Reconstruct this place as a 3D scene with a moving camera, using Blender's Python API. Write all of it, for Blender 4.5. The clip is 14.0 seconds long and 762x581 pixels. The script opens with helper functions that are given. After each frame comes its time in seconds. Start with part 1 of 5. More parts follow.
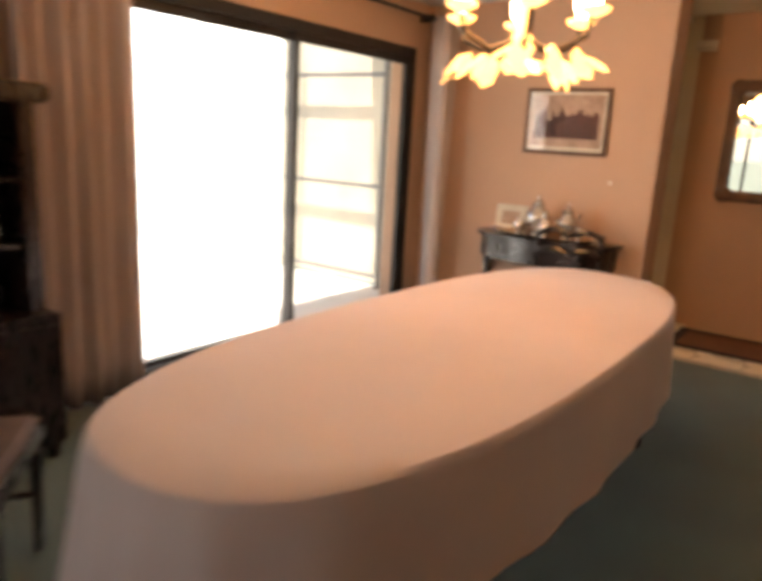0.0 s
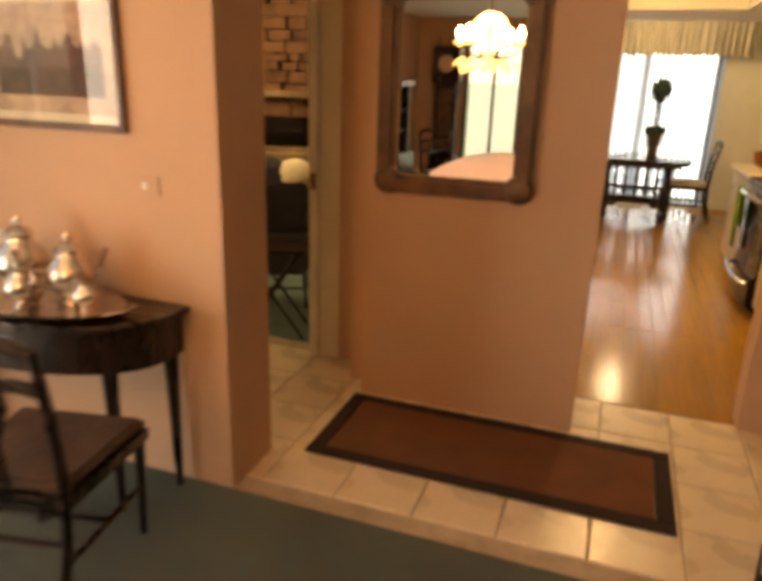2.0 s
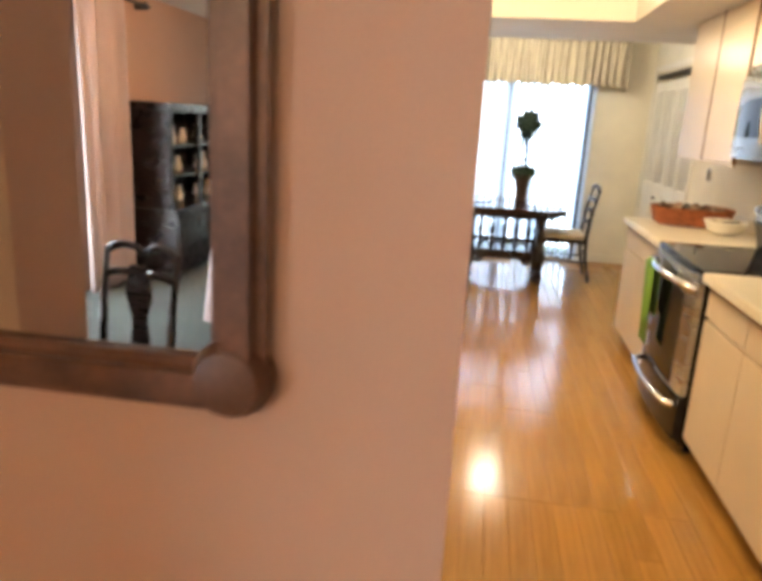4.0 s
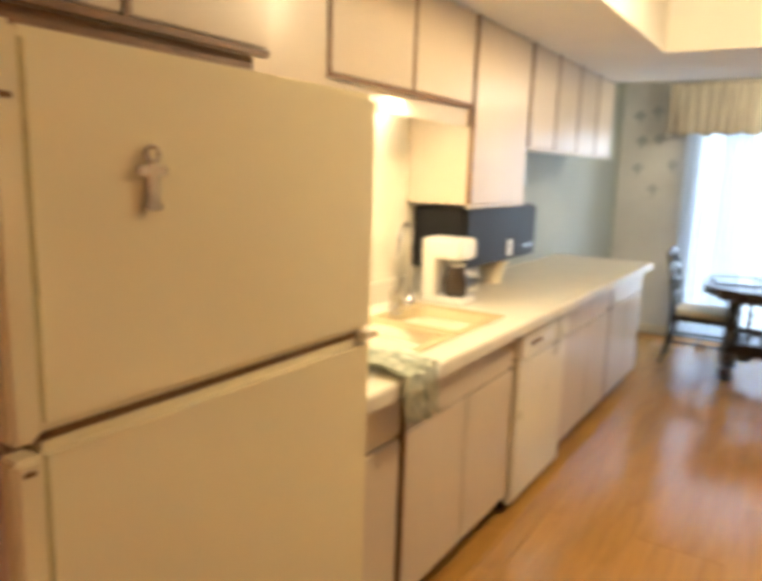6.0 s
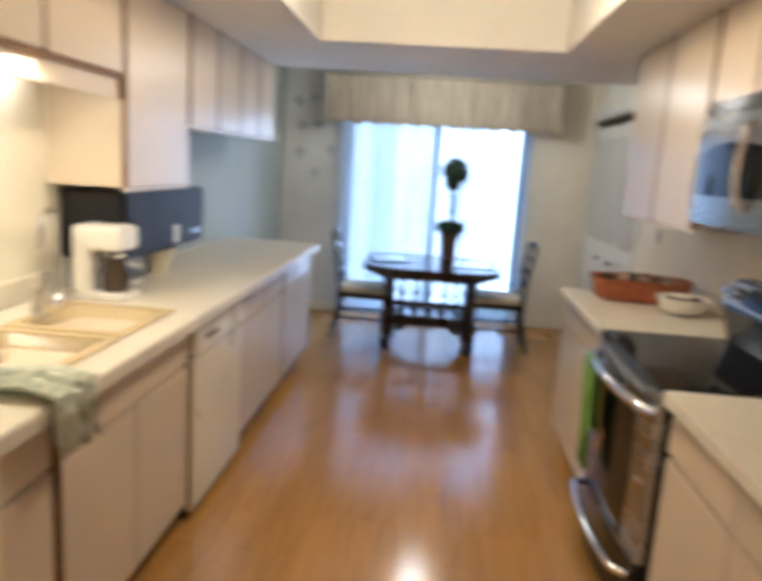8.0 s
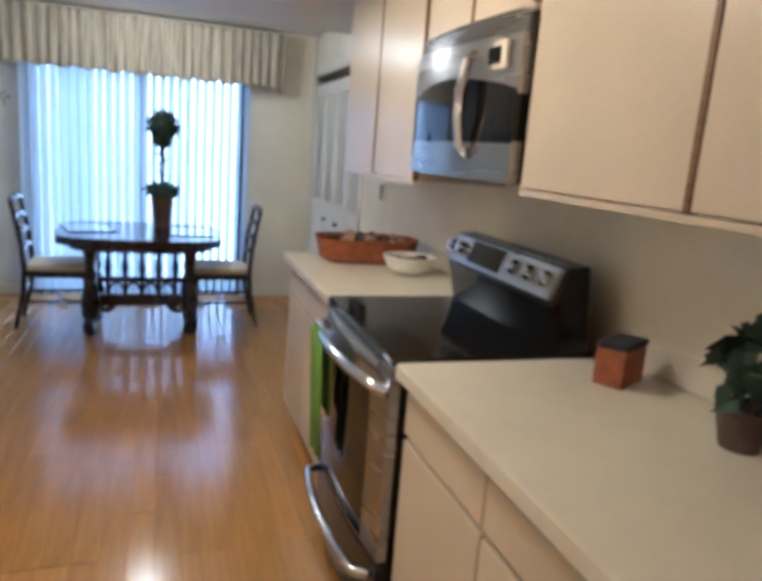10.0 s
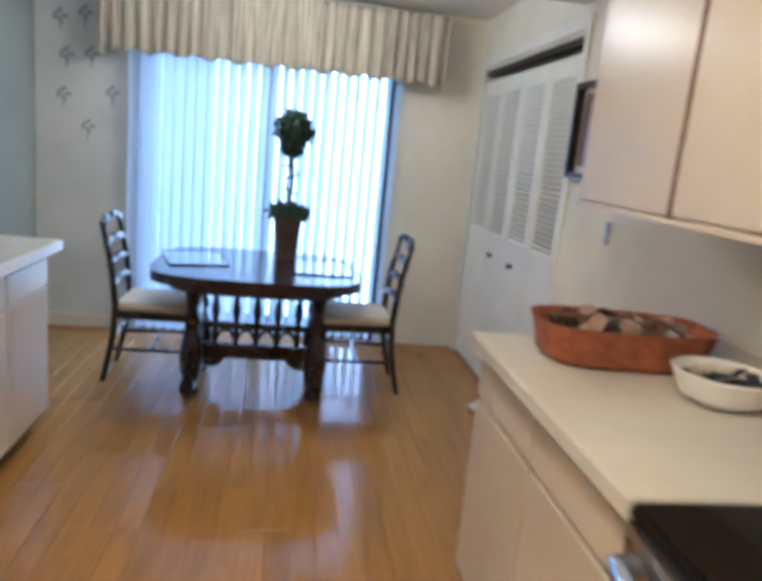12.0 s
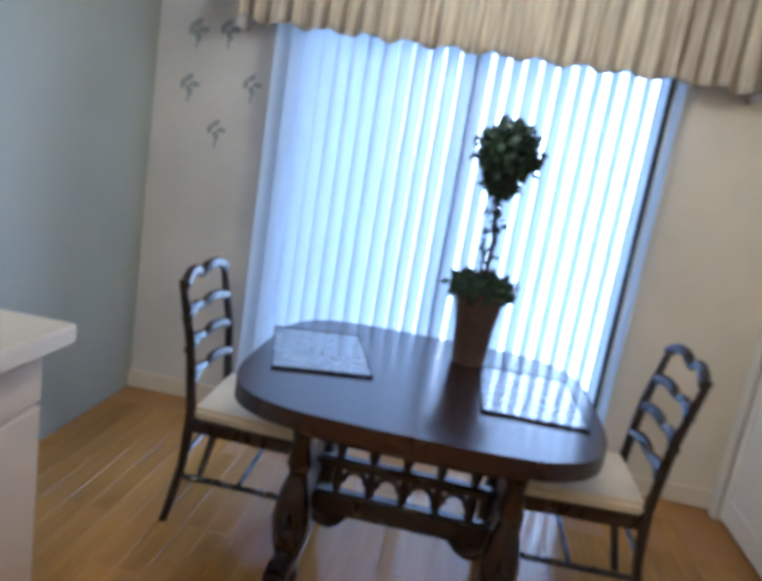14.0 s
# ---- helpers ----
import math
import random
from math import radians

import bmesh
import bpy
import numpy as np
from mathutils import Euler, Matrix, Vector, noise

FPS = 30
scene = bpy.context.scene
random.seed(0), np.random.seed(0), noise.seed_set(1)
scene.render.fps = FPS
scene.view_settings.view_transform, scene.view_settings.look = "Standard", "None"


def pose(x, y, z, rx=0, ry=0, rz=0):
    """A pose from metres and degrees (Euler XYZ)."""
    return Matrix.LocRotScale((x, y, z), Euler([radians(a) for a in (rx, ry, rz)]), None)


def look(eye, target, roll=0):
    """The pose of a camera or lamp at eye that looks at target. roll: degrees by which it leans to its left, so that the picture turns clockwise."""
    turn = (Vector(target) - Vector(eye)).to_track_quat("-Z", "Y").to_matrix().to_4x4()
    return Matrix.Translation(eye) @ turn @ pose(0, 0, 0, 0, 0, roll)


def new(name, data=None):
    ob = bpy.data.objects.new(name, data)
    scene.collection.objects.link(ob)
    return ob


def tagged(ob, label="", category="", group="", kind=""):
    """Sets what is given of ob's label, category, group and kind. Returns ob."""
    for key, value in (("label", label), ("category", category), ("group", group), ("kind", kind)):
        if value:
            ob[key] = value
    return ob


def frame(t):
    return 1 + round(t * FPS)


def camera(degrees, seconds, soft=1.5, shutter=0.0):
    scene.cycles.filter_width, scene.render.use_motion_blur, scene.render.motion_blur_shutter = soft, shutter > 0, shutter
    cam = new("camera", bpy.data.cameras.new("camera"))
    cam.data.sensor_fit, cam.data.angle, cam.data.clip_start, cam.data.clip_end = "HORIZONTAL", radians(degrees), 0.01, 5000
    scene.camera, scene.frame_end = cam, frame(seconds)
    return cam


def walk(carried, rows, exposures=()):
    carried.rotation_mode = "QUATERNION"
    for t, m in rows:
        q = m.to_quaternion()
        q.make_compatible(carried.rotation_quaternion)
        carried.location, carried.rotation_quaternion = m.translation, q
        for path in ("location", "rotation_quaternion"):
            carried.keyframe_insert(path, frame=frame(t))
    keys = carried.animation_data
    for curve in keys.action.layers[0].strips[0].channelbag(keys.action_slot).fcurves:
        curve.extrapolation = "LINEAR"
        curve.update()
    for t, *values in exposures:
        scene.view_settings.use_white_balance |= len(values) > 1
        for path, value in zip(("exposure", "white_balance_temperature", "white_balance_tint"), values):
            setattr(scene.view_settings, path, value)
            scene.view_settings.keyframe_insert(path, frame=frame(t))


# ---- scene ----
cam = camera(60.0, 14.0, soft=5.0, shutter=0.5)
PATH = [
    (0, (0.01, -5.762, 1.398), (-1.133, -4.184, 0.946), 3.2),
    (0.5, (0.041, -4.97, 1.483), (-0.942, -3.299, 0.993), 2.6),
    (1, (0.049, -4.225, 1.554), (-0.752, -2.468, 1.03), 2.9),
    (1.5, (0.071, -3.546, 1.571), (-0.612, -1.753, 1.008), 2.6),
    (2, (0.061, -2.901, 1.563), (-0.566, -1.105, 0.946), 1.9),
    (2.5, (-0.02, -2.424, 1.51), (-0.505, -0.582, 0.902), 2.8),
    (3, (0.02, -1.875, 1.5), (-0.395, 0.0, 0.935), 2.5),
    (3.2, (-0.03, -1.668, 1.517), (-0.314, 0.229, 0.95), 2.5),
    (5.3, (0.21, -0.072, 1.513), (-0.12, 1.864, 1.138), 5.1),
    (5.5, (0.243, -0.016, 1.52), (-0.274, 1.881, 1.154), 4.4),
    (6, (0.354, -0.026, 1.525), (-0.711, 1.628, 1.168), 1.8),
    (6.5, (0.325, 0.003, 1.536), (-0.965, 1.484, 1.157), 0.8),
    (7, (0.312, 0.028, 1.541), (-0.899, 1.572, 1.151), 1.4),
    (7.5, (0.266, 0.128, 1.524), (-0.524, 1.929, 1.16), 3.3),
    (8, (0.303, 0.134, 1.538), (0.15, 2.093, 1.167), 3.7),
    (8.2, (0.362, 0.197, 1.536), (0.423, 2.157, 1.144), 2.8),
    (10.3, (0.453, 0.723, 1.454), (1.078, 2.578, 1.045), 4.5),
    (10.5, (0.431, 0.848, 1.473), (0.886, 2.748, 1.047), 3.9),
    (11, (0.355, 1.182, 1.456), (0.719, 3.104, 1.037), 4.9),
    (11.5, (0.361, 1.558, 1.468), (0.736, 3.476, 1.046), 5.9),
    (12, (0.436, 1.993, 1.45), (0.723, 3.929, 1.04), 5.6),
    (12.5, (0.41, 2.436, 1.442), (0.6, 4.386, 1.039), 6.5),
    (13, (0.435, 2.866, 1.428), (0.472, 4.829, 1.046), 7.0),
    (13.5, (0.342, 3.321, 1.448), (0.27, 5.283, 1.065), 8.8),
    (14, (0.335, 3.676, 1.469), (0.113, 5.62, 1.053), 9.3),
]
walk(cam, [(t, look(e, g, r)) for t, e, g, r in PATH], [
    (0, 0.8, 7700, 13), (0.5, 0.6, 7600, 13), (1.0, 0.4, 8700, 14), (1.5, 0.65, 11000, 17), (2.0, 1.0, 10500, 15), (2.5, 1.4, 9000, 13), (3.0, 1.75, 7100, 12),
    (5.3, 1.45, 6000, 10), (6.5, 1.4, 5850, 9), (7.5, 1.25, 5250, 11), (8.0, 0.95, 4950, 12), (10.3, 0.95, 4600, 11), (12.5, 1.12, 4650, 12), (14, 0.95, 4800, 15)])

# ---- light ----
world = bpy.data.worlds.new("world")
scene.world = world
world.use_nodes = True
wn = world.node_tree.nodes
sky = wn.new("ShaderNodeTexSky")
sky.sky_type, sky.sun_disc = "NISHITA", False
sky.sun_elevation, sky.sun_rotation = radians(68), radians(191)
wn["Background"].inputs["Strength"].default_value = 0.15
world.node_tree.links.new(sky.outputs[0], wn["Background"].inputs["Color"])


def lamp(name, kind, m, energy, color, **kw):
    data = bpy.data.lights.new(name, kind)
    data.energy, data.color = energy, color
    if kind == "AREA":
        data.shape, data.size, data.size_y = "RECTANGLE", kw["size"], kw["size_y"]
    if kind == "POINT":
        data.shadow_soft_size = kw.get("radius", 0.05)
    if kind == "SUN":
        data.angle = radians(0.6)
    ob = new(name, data)
    ob.matrix_world = m
    return ob


lamp("sun", "SUN", look((-8, -12, 26), (-6, -2, 0)), 5.0, (1.0, 0.95, 0.88))
lamp("slider_daylight", "AREA", look((-3.24, -3.17, 1.06), (0, -3.17, 1.06)), 23, (0.92, 0.95, 1.0), size=1.3, size_y=2.0)
lamp("south_daylight", "AREA", look((-1.7, -7.8, 1.12), (-1.7, 0, 1.0)), 3, (0.9, 0.94, 1.0), size=1.2, size_y=1.85)
lamp("nook_daylight", "AREA", look((0.245, 7.14, 1.05), (0.245, 0, 0.9)), 30, (0.76, 0.87, 1.0), size=1.8, size_y=1.9)
lamp("chandelier_light", "POINT", pose(-1.16, -3.33, 1.97), 16, (1.0, 0.4, 0.14), radius=0.16)
lamp("tray_light", "POINT", pose(0.275, 2.587, 2.36), 24, (1.0, 0.7, 0.36), radius=0.12)
lamp("sink_light", "AREA", look((-1.225, 2.137, 1.76), (-1.1, 2.137, 0.9)), 7.5, (1.0, 0.74, 0.4), size=0.12, size_y=0.8)
lamp("nook_light", "POINT", pose(0.325, 5.79, 2.26), 9, (1.0, 0.84, 0.6), radius=0.1)
lamp("living_light", "POINT", pose(-4.4, 2.4, 2.25), 52, (1.0, 0.76, 0.48), radius=0.12)


# ---- materials ----
def mat(name, color, rough=0.6, metal=0.0, vary=0.1, scale=3.0, fine=60.0, bump=0.0, rand=0.0, **kw):
    m = bpy.data.materials.new(name)
    m.use_nodes = True
    nt = m.node_tree
    b = nt.nodes["Principled BSDF"]
    tc = nt.nodes.new("ShaderNodeTexCoord")
    mp = nt.nodes.new("ShaderNodeMapping")
    mp.inputs["Scale"].default_value = kw.get("stretch", (1, 1, 1))
    nt.links.new(tc.outputs["Object"], mp.inputs["Vector"])
    coarse = nt.nodes.new("ShaderNodeTexNoise")
    coarse.inputs["Scale"].default_value, coarse.inputs["Detail"].default_value = scale, 5
    small = nt.nodes.new("ShaderNodeTexNoise")
    small.inputs["Scale"].default_value, small.inputs["Detail"].default_value = fine, 3
    nt.links.new(mp.outputs[0], coarse.inputs["Vector"])
    nt.links.new(mp.outputs[0], small.inputs["Vector"])
    add = nt.nodes.new("ShaderNodeMath")
    add.operation = "MULTIPLY_ADD"
    nt.links.new(small.outputs["Fac"], add.inputs[0])
    add.inputs[1].default_value = kw.get("grain", 0.4)
    nt.links.new(coarse.outputs["Fac"], add.inputs[2])
    last = add
    if rand:
        info = nt.nodes.new("ShaderNodeObjectInfo")
        add2 = nt.nodes.new("ShaderNodeMath")
        add2.operation = "MULTIPLY_ADD"
        nt.links.new(info.outputs["Random"], add2.inputs[0])
        add2.inputs[1].default_value = rand
        nt.links.new(add.outputs[0], add2.inputs[2])
        last = add2
    ramp = nt.nodes.new("ShaderNodeValToRGB")
    dark = kw.get("dark", tuple(c * (1 - 2 * vary) for c in color))
    light = kw.get("light", tuple(min(1, c * (1 + vary)) for c in color))
    ramp.color_ramp.elements[0].color, ramp.color_ramp.elements[1].color = (*dark, 1), (*light, 1)
    ramp.color_ramp.elements[0].position, ramp.color_ramp.elements[1].position = 0.42, 0.95 + rand
    nt.links.new(last.outputs[0], ramp.inputs["Fac"])
    nt.links.new(ramp.outputs[0], b.inputs["Base Color"])
    b.inputs["Metallic"].default_value = metal
    rr = nt.nodes.new("ShaderNodeMapRange")
    nt.links.new(coarse.outputs["Fac"], rr.inputs["Value"])
    rv = kw.get("rvar", 0.08 if rough > 0.25 else 0.03)
    rr.inputs["To Min"].default_value, rr.inputs["To Max"].default_value = max(0.0, rough - rv), min(1, rough + rv)
    nt.links.new(rr.outputs[0], b.inputs["Roughness"])
    if bump:
        bp = nt.nodes.new("ShaderNodeBump")
        bp.inputs["Strength"].default_value, bp.inputs["Distance"].default_value = bump, kw.get("dist", 0.004)
        nt.links.new(small.outputs["Fac"], bp.inputs["Height"])
        nt.links.new(bp.outputs[0], b.inputs["Normal"])
    if "spec" in kw:
        b.inputs["Specular IOR Level"].default_value = kw["spec"]
    if "sheen" in kw:
        b.inputs["Sheen Weight"].default_value = kw["sheen"]
    if "coat" in kw:
        b.inputs["Coat Weight"].default_value = kw["coat"]
        b.inputs["Coat Roughness"].default_value = 0.15
    if "emit" in kw:
        b.inputs["Emission Color"].default_value = (*kw["emit"][:3], 1)
        b.inputs["Emission Strength"].default_value = kw["emit"][3]
    return m


def glass(name, rough=0.0, tint=(1, 1, 1)):
    m = bpy.data.materials.new(name)
    m.use_nodes = True
    nt = m.node_tree
    b = nt.nodes["Principled BSDF"]
    b.inputs["Base Color"].default_value = (*tint, 1)
    b.inputs["Roughness"].default_value, b.inputs["IOR"].default_value = rough, 1.45
    b.inputs["Transmission Weight"].default_value = 1.0
    return m


def slat_mat(name, color, through_color):
    m = bpy.data.materials.new(name)
    m.use_nodes = True
    nt = m.node_tree
    b, out = nt.nodes["Principled BSDF"], nt.nodes["Material Output"]
    b.inputs["Base Color"].default_value, b.inputs["Roughness"].default_value = (*color, 1), 0.5
    tl = nt.nodes.new("ShaderNodeBsdfTranslucent")
    tc = nt.nodes.new("ShaderNodeTexCoord")
    nz = nt.nodes.new("ShaderNodeTexNoise")
    nz.inputs["Scale"].default_value = 30
    nt.links.new(tc.outputs["Object"], nz.inputs["Vector"])
    ramp = nt.nodes.new("ShaderNodeValToRGB")
    ramp.color_ramp.elements[0].color = (*[c * 0.85 for c in through_color], 1)
    ramp.color_ramp.elements[1].color = (*through_color, 1)
    nt.links.new(nz.outputs["Fac"], ramp.inputs["Fac"])
    nt.links.new(ramp.outputs[0], tl.inputs["Color"])
    mix = nt.nodes.new("ShaderNodeMixShader")
    mix.inputs["Fac"].default_value = 0.5
    nt.links.new(b.outputs[0], mix.inputs[1])
    nt.links.new(tl.outputs[0], mix.inputs[2])
    nt.links.new(mix.outputs[0], out.inputs["Surface"])
    return m


WALL_DINING = mat("wall_paint_peach", (0.62, 0.4, 0.275), 0.75, vary=0.05, scale=1.2, fine=140, bump=0.12, grain=0.25)
WALL_KITCHEN = mat("wall_paper_cream", (0.8, 0.75, 0.62), 0.7, vary=0.07, scale=2.2, fine=110, bump=0.12)
WALL_BLUE = mat("wall_grey_green", (0.4, 0.43, 0.38), 0.7, vary=0.06, scale=1.6, fine=120, bump=0.1)
PAPER_PALE = mat("wall_paper_pale", (0.7, 0.7, 0.68), 0.7, vary=0.08, scale=2.5, fine=90, bump=0.1)
CEIL = mat("ceiling_paint", (0.8, 0.77, 0.7), 0.85, vary=0.05, scale=1.5, fine=160, bump=0.2)
TRIM = mat("trim_paint", (0.82, 0.79, 0.71), 0.45, vary=0.05, scale=4)
CARPET = mat("green_carpet", (0.036, 0.076, 0.062), 0.95, vary=0.3, scale=2.5, fine=420, bump=0.8, sheen=0.3, dist=0.008)
TEAL = mat("teal_carpet", (0.16, 0.26, 0.26), 0.95, vary=0.2, scale=3, fine=420, bump=0.8, dist=0.008)
GROUT = mat("grout", (0.5, 0.41, 0.32), 0.9, vary=0.15, scale=8)
TILE = mat("ceramic_tile", (0.76, 0.65, 0.51), 0.28, vary=0.08, scale=5, fine=50, bump=0.04, rand=0.25)
PLANK = mat("oak_laminate", (0.38, 0.195, 0.043), 0.16, vary=0.14, scale=6, fine=70, rand=0.24, stretch=(6, 0.45, 6), bump=0.05, dist=0.001)
SUBFLOOR = mat("plank_gap", (0.36, 0.18, 0.045), 0.7, vary=0.1)
CABINET = mat("cabinet_laminate", (0.62, 0.525, 0.4), 0.3, vary=0.04, scale=3, fine=90, rvar=0.05)
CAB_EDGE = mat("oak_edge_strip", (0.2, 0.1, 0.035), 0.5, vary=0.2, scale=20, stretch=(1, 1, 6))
COUNTER = mat("counter_laminate", (0.68, 0.63, 0.52), 0.35, vary=0.05, scale=6, fine=200)
FRIDGE = mat("fridge_enamel", (0.84, 0.755, 0.5), 0.24, vary=0.008, scale=0.6, fine=300, bump=0.05, dist=0.001)
ENAMEL = mat("cream_enamel", (0.76, 0.7, 0.55), 0.3, vary=0.03, scale=4)
SINKM = mat("sink_enamel", (0.6, 0.48, 0.27), 0.25, vary=0.05, scale=6)
STEEL = mat("brushed_steel", (0.4, 0.39, 0.375), 0.27, 0.95, vary=0.02, scale=2, fine=200, stretch=(1, 1, 8))
CHROME = mat("chrome", (0.7, 0.7, 0.7), 0.1, 1.0, vary=0.03)
SILVER = mat("silver_plate", (0.72, 0.66, 0.6), 0.16, 1.0, vary=0.12, scale=14)
BLACK = mat("black_enamel", (0.008, 0.008, 0.009), 0.16, vary=0.1, spec=0.3)
DULLBLACK = mat("dull_black_plastic", (0.012, 0.012, 0.015), 0.5, vary=0.15, spec=0.25)
BLACKGLASS = mat("black_ceramic_glass", (0.006, 0.005, 0.005), 0.06, vary=0.15, scale=6, spec=0.35)
DARKWOOD = mat("dark_mahogany", (0.014, 0.007, 0.006), 0.28, vary=0.3, scale=7, fine=40, stretch=(1, 6, 1), coat=0.3)
TABLEWOOD = mat("dark_walnut_top", (0.026, 0.013, 0.014), 0.2, vary=0.3, scale=6, fine=45, stretch=(1, 7, 1), coat=0.35)
MIRFRAME = mat("carved_brown_frame", (0.16, 0.075, 0.04), 0.4, vary=0.3, scale=9, fine=60, bump=0.2)
CLOTH = mat("pink_table_cloth", (0.71, 0.6, 0.59), 0.85, vary=0.05, scale=1.6, fine=260, bump=0.2, sheen=0.2)
DRAPE = mat("beige_drape", (0.56, 0.46, 0.42), 0.9, vary=0.1, scale=4, fine=200, bump=0.2, stretch=(1, 1, 0.3))
# The valance's dark upright streaks paint in the shade between its gathers.
VALANCE = mat("shade_streaked_valance", (0.6, 0.55, 0.42), 0.9, vary=0.3, scale=14, fine=60, bump=0.2, stretch=(3, 1, 0.15), dark=(0.3, 0.24, 0.18))
SEAT = mat("cream_seat_fabric", (0.66, 0.58, 0.42), 0.85, vary=0.08, scale=9, fine=220, bump=0.25)
BRONZE = mat("bronze_aluminium", (0.05, 0.045, 0.042), 0.4, 0.6, vary=0.1)
# Grey imitates outdoor glare on the bronze screen frame.
ALU = mat("glare_grey_aluminium", (0.3, 0.3, 0.3), 0.45, 0.5, vary=0.08)
RUGM = mat("brown_rug", (0.17, 0.065, 0.03), 0.95, vary=0.15, scale=5, fine=300, bump=0.6, dist=0.004)
RUGB = mat("dark_rug_border", (0.03, 0.014, 0.012), 0.95, vary=0.15, scale=5, fine=300, bump=0.6, dist=0.004)
LEAF = mat("dark_green_leaf", (0.03, 0.065, 0.035), 0.55, vary=0.4, scale=12, fine=60)
POTM = mat("terracotta_brown_pot", (0.1, 0.06, 0.045), 0.6, vary=0.25, scale=9, bump=0.2)
GREENTOWEL = mat("green_towel", (0.14, 0.28, 0.03), 0.95, vary=0.15, scale=8, fine=300, bump=0.4)
WHITETOWEL = mat("checked_towel", (0.62, 0.62, 0.52), 0.95, vary=0.3, scale=30, fine=300, bump=0.4, dark=(0.25, 0.33, 0.28))
WICKER = mat("terracotta_basket", (0.34, 0.1, 0.035), 0.7, vary=0.3, scale=20, fine=120, bump=0.5)
WHITE = mat("white_plastic", (0.8, 0.78, 0.72), 0.35, vary=0.03)
PAPER = mat("paper", (0.72, 0.66, 0.54), 0.8, vary=0.08, scale=9)
MIRROR = mat("mirror_glass", (0.86, 0.86, 0.84), 0.004, 1.0, vary=0.02, rvar=0.002)
HILLS = mat("dark_tree_paint", (0.1, 0.035, 0.025), 0.6, vary=0.35, scale=14, fine=60)
SCENERY = mat("faded_print", (0.5, 0.36, 0.26), 0.5, vary=0.25, scale=5, fine=40, dark=(0.24, 0.13, 0.09))
BULB = mat("lit_bulb", (1, 0.8, 0.5), 0.4, emit=(1.0, 0.72, 0.4, 40))
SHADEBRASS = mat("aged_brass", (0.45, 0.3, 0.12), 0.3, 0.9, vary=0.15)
# Emission stands in for bulb light caught by the leaves, cups and stem.
SHADEGLASS = mat("glowing_amber_glass", (0.85, 0.5, 0.22), 0.25, vary=0.15, scale=12, emit=(1.0, 0.5, 0.16, 2.6))
DOME = mat("lit_dome", (1, 0.9, 0.7), 0.4, emit=(1.0, 0.86, 0.6, 9))
STONE = mat("fireplace_stone", (0.17, 0.085, 0.05), 0.9, vary=0.35, scale=6, fine=40, bump=0.6, rand=0.3, dist=0.02)
BLUEFAB = mat("dark_blue_fabric", (0.035, 0.035, 0.05), 0.9, vary=0.25, scale=7, fine=220, bump=0.3)
TANFAB = mat("tan_cushion", (0.3, 0.21, 0.13), 0.9, vary=0.25, scale=5, fine=160, bump=0.3)
PATIO = mat("white_patio", (0.8, 0.8, 0.78), 0.8, vary=0.05)
POOL = mat("pool_water", (0.12, 0.42, 0.46), 0.1, vary=0.2)
STUCCO = mat("orange_stucco", (0.62, 0.38, 0.22), 0.9, vary=0.1, fine=90, bump=0.3)
GRASS = mat("lawn", (0.06, 0.1, 0.03), 0.95, vary=0.3, scale=0.8)
BLINDM = slat_mat("vinyl_blind_slat", (0.7, 0.75, 0.8), (0.46, 0.54, 0.63))
PANE = glass("clear_glass")


# ---- mesh tools ----
def box(bm, x0, y0, z0, x1, y1, z1, m=None):
    vs = [bm.verts.new(v) for v in ((x0, y0, z0), (x1, y0, z0), (x1, y1, z0), (x0, y1, z0), (x0, y0, z1), (x1, y0, z1), (x1, y1, z1), (x0, y1, z1))]
    for f in ((3, 2, 1, 0), (4, 5, 6, 7), (0, 1, 5, 4), (1, 2, 6, 5), (2, 3, 7, 6), (3, 0, 4, 7)):
        bm.faces.new([vs[i] for i in f])
    if m is not None:
        bmesh.ops.transform(bm, matrix=m, verts=vs)
    return vs


def bev(bm, w, seg=2):
    bmesh.ops.bevel(bm, geom=list(bm.edges), offset=w, segments=seg, affect="EDGES", clamp_overlap=True)
    return bm


def bbox(x0, y0, z0, x1, y1, z1, w=0.006, seg=2):
    bm = bmesh.new()
    box(bm, x0, y0, z0, x1, y1, z1)
    return bev(bm, w, seg) if w else bm


def lathe(prof, seg=24, bm=None, cx=0.0, cy=0.0, squash=1.0):
    bm = bm or bmesh.new()
    rings = [[bm.verts.new((cx + r * math.cos(a), cy + squash * r * math.sin(a), z)) for a in (2 * math.pi * i / seg for i in range(seg))] for r, z in prof]
    for a, b in zip(rings, rings[1:]):
        for i in range(seg):
            bm.faces.new((a[i], a[(i + 1) % seg], b[(i + 1) % seg], b[i]))
    if prof[0][0] > 1e-4:
        bm.faces.new(rings[0][::-1])
    if prof[-1][0] > 1e-4:
        bm.faces.new(rings[-1])
    return bm


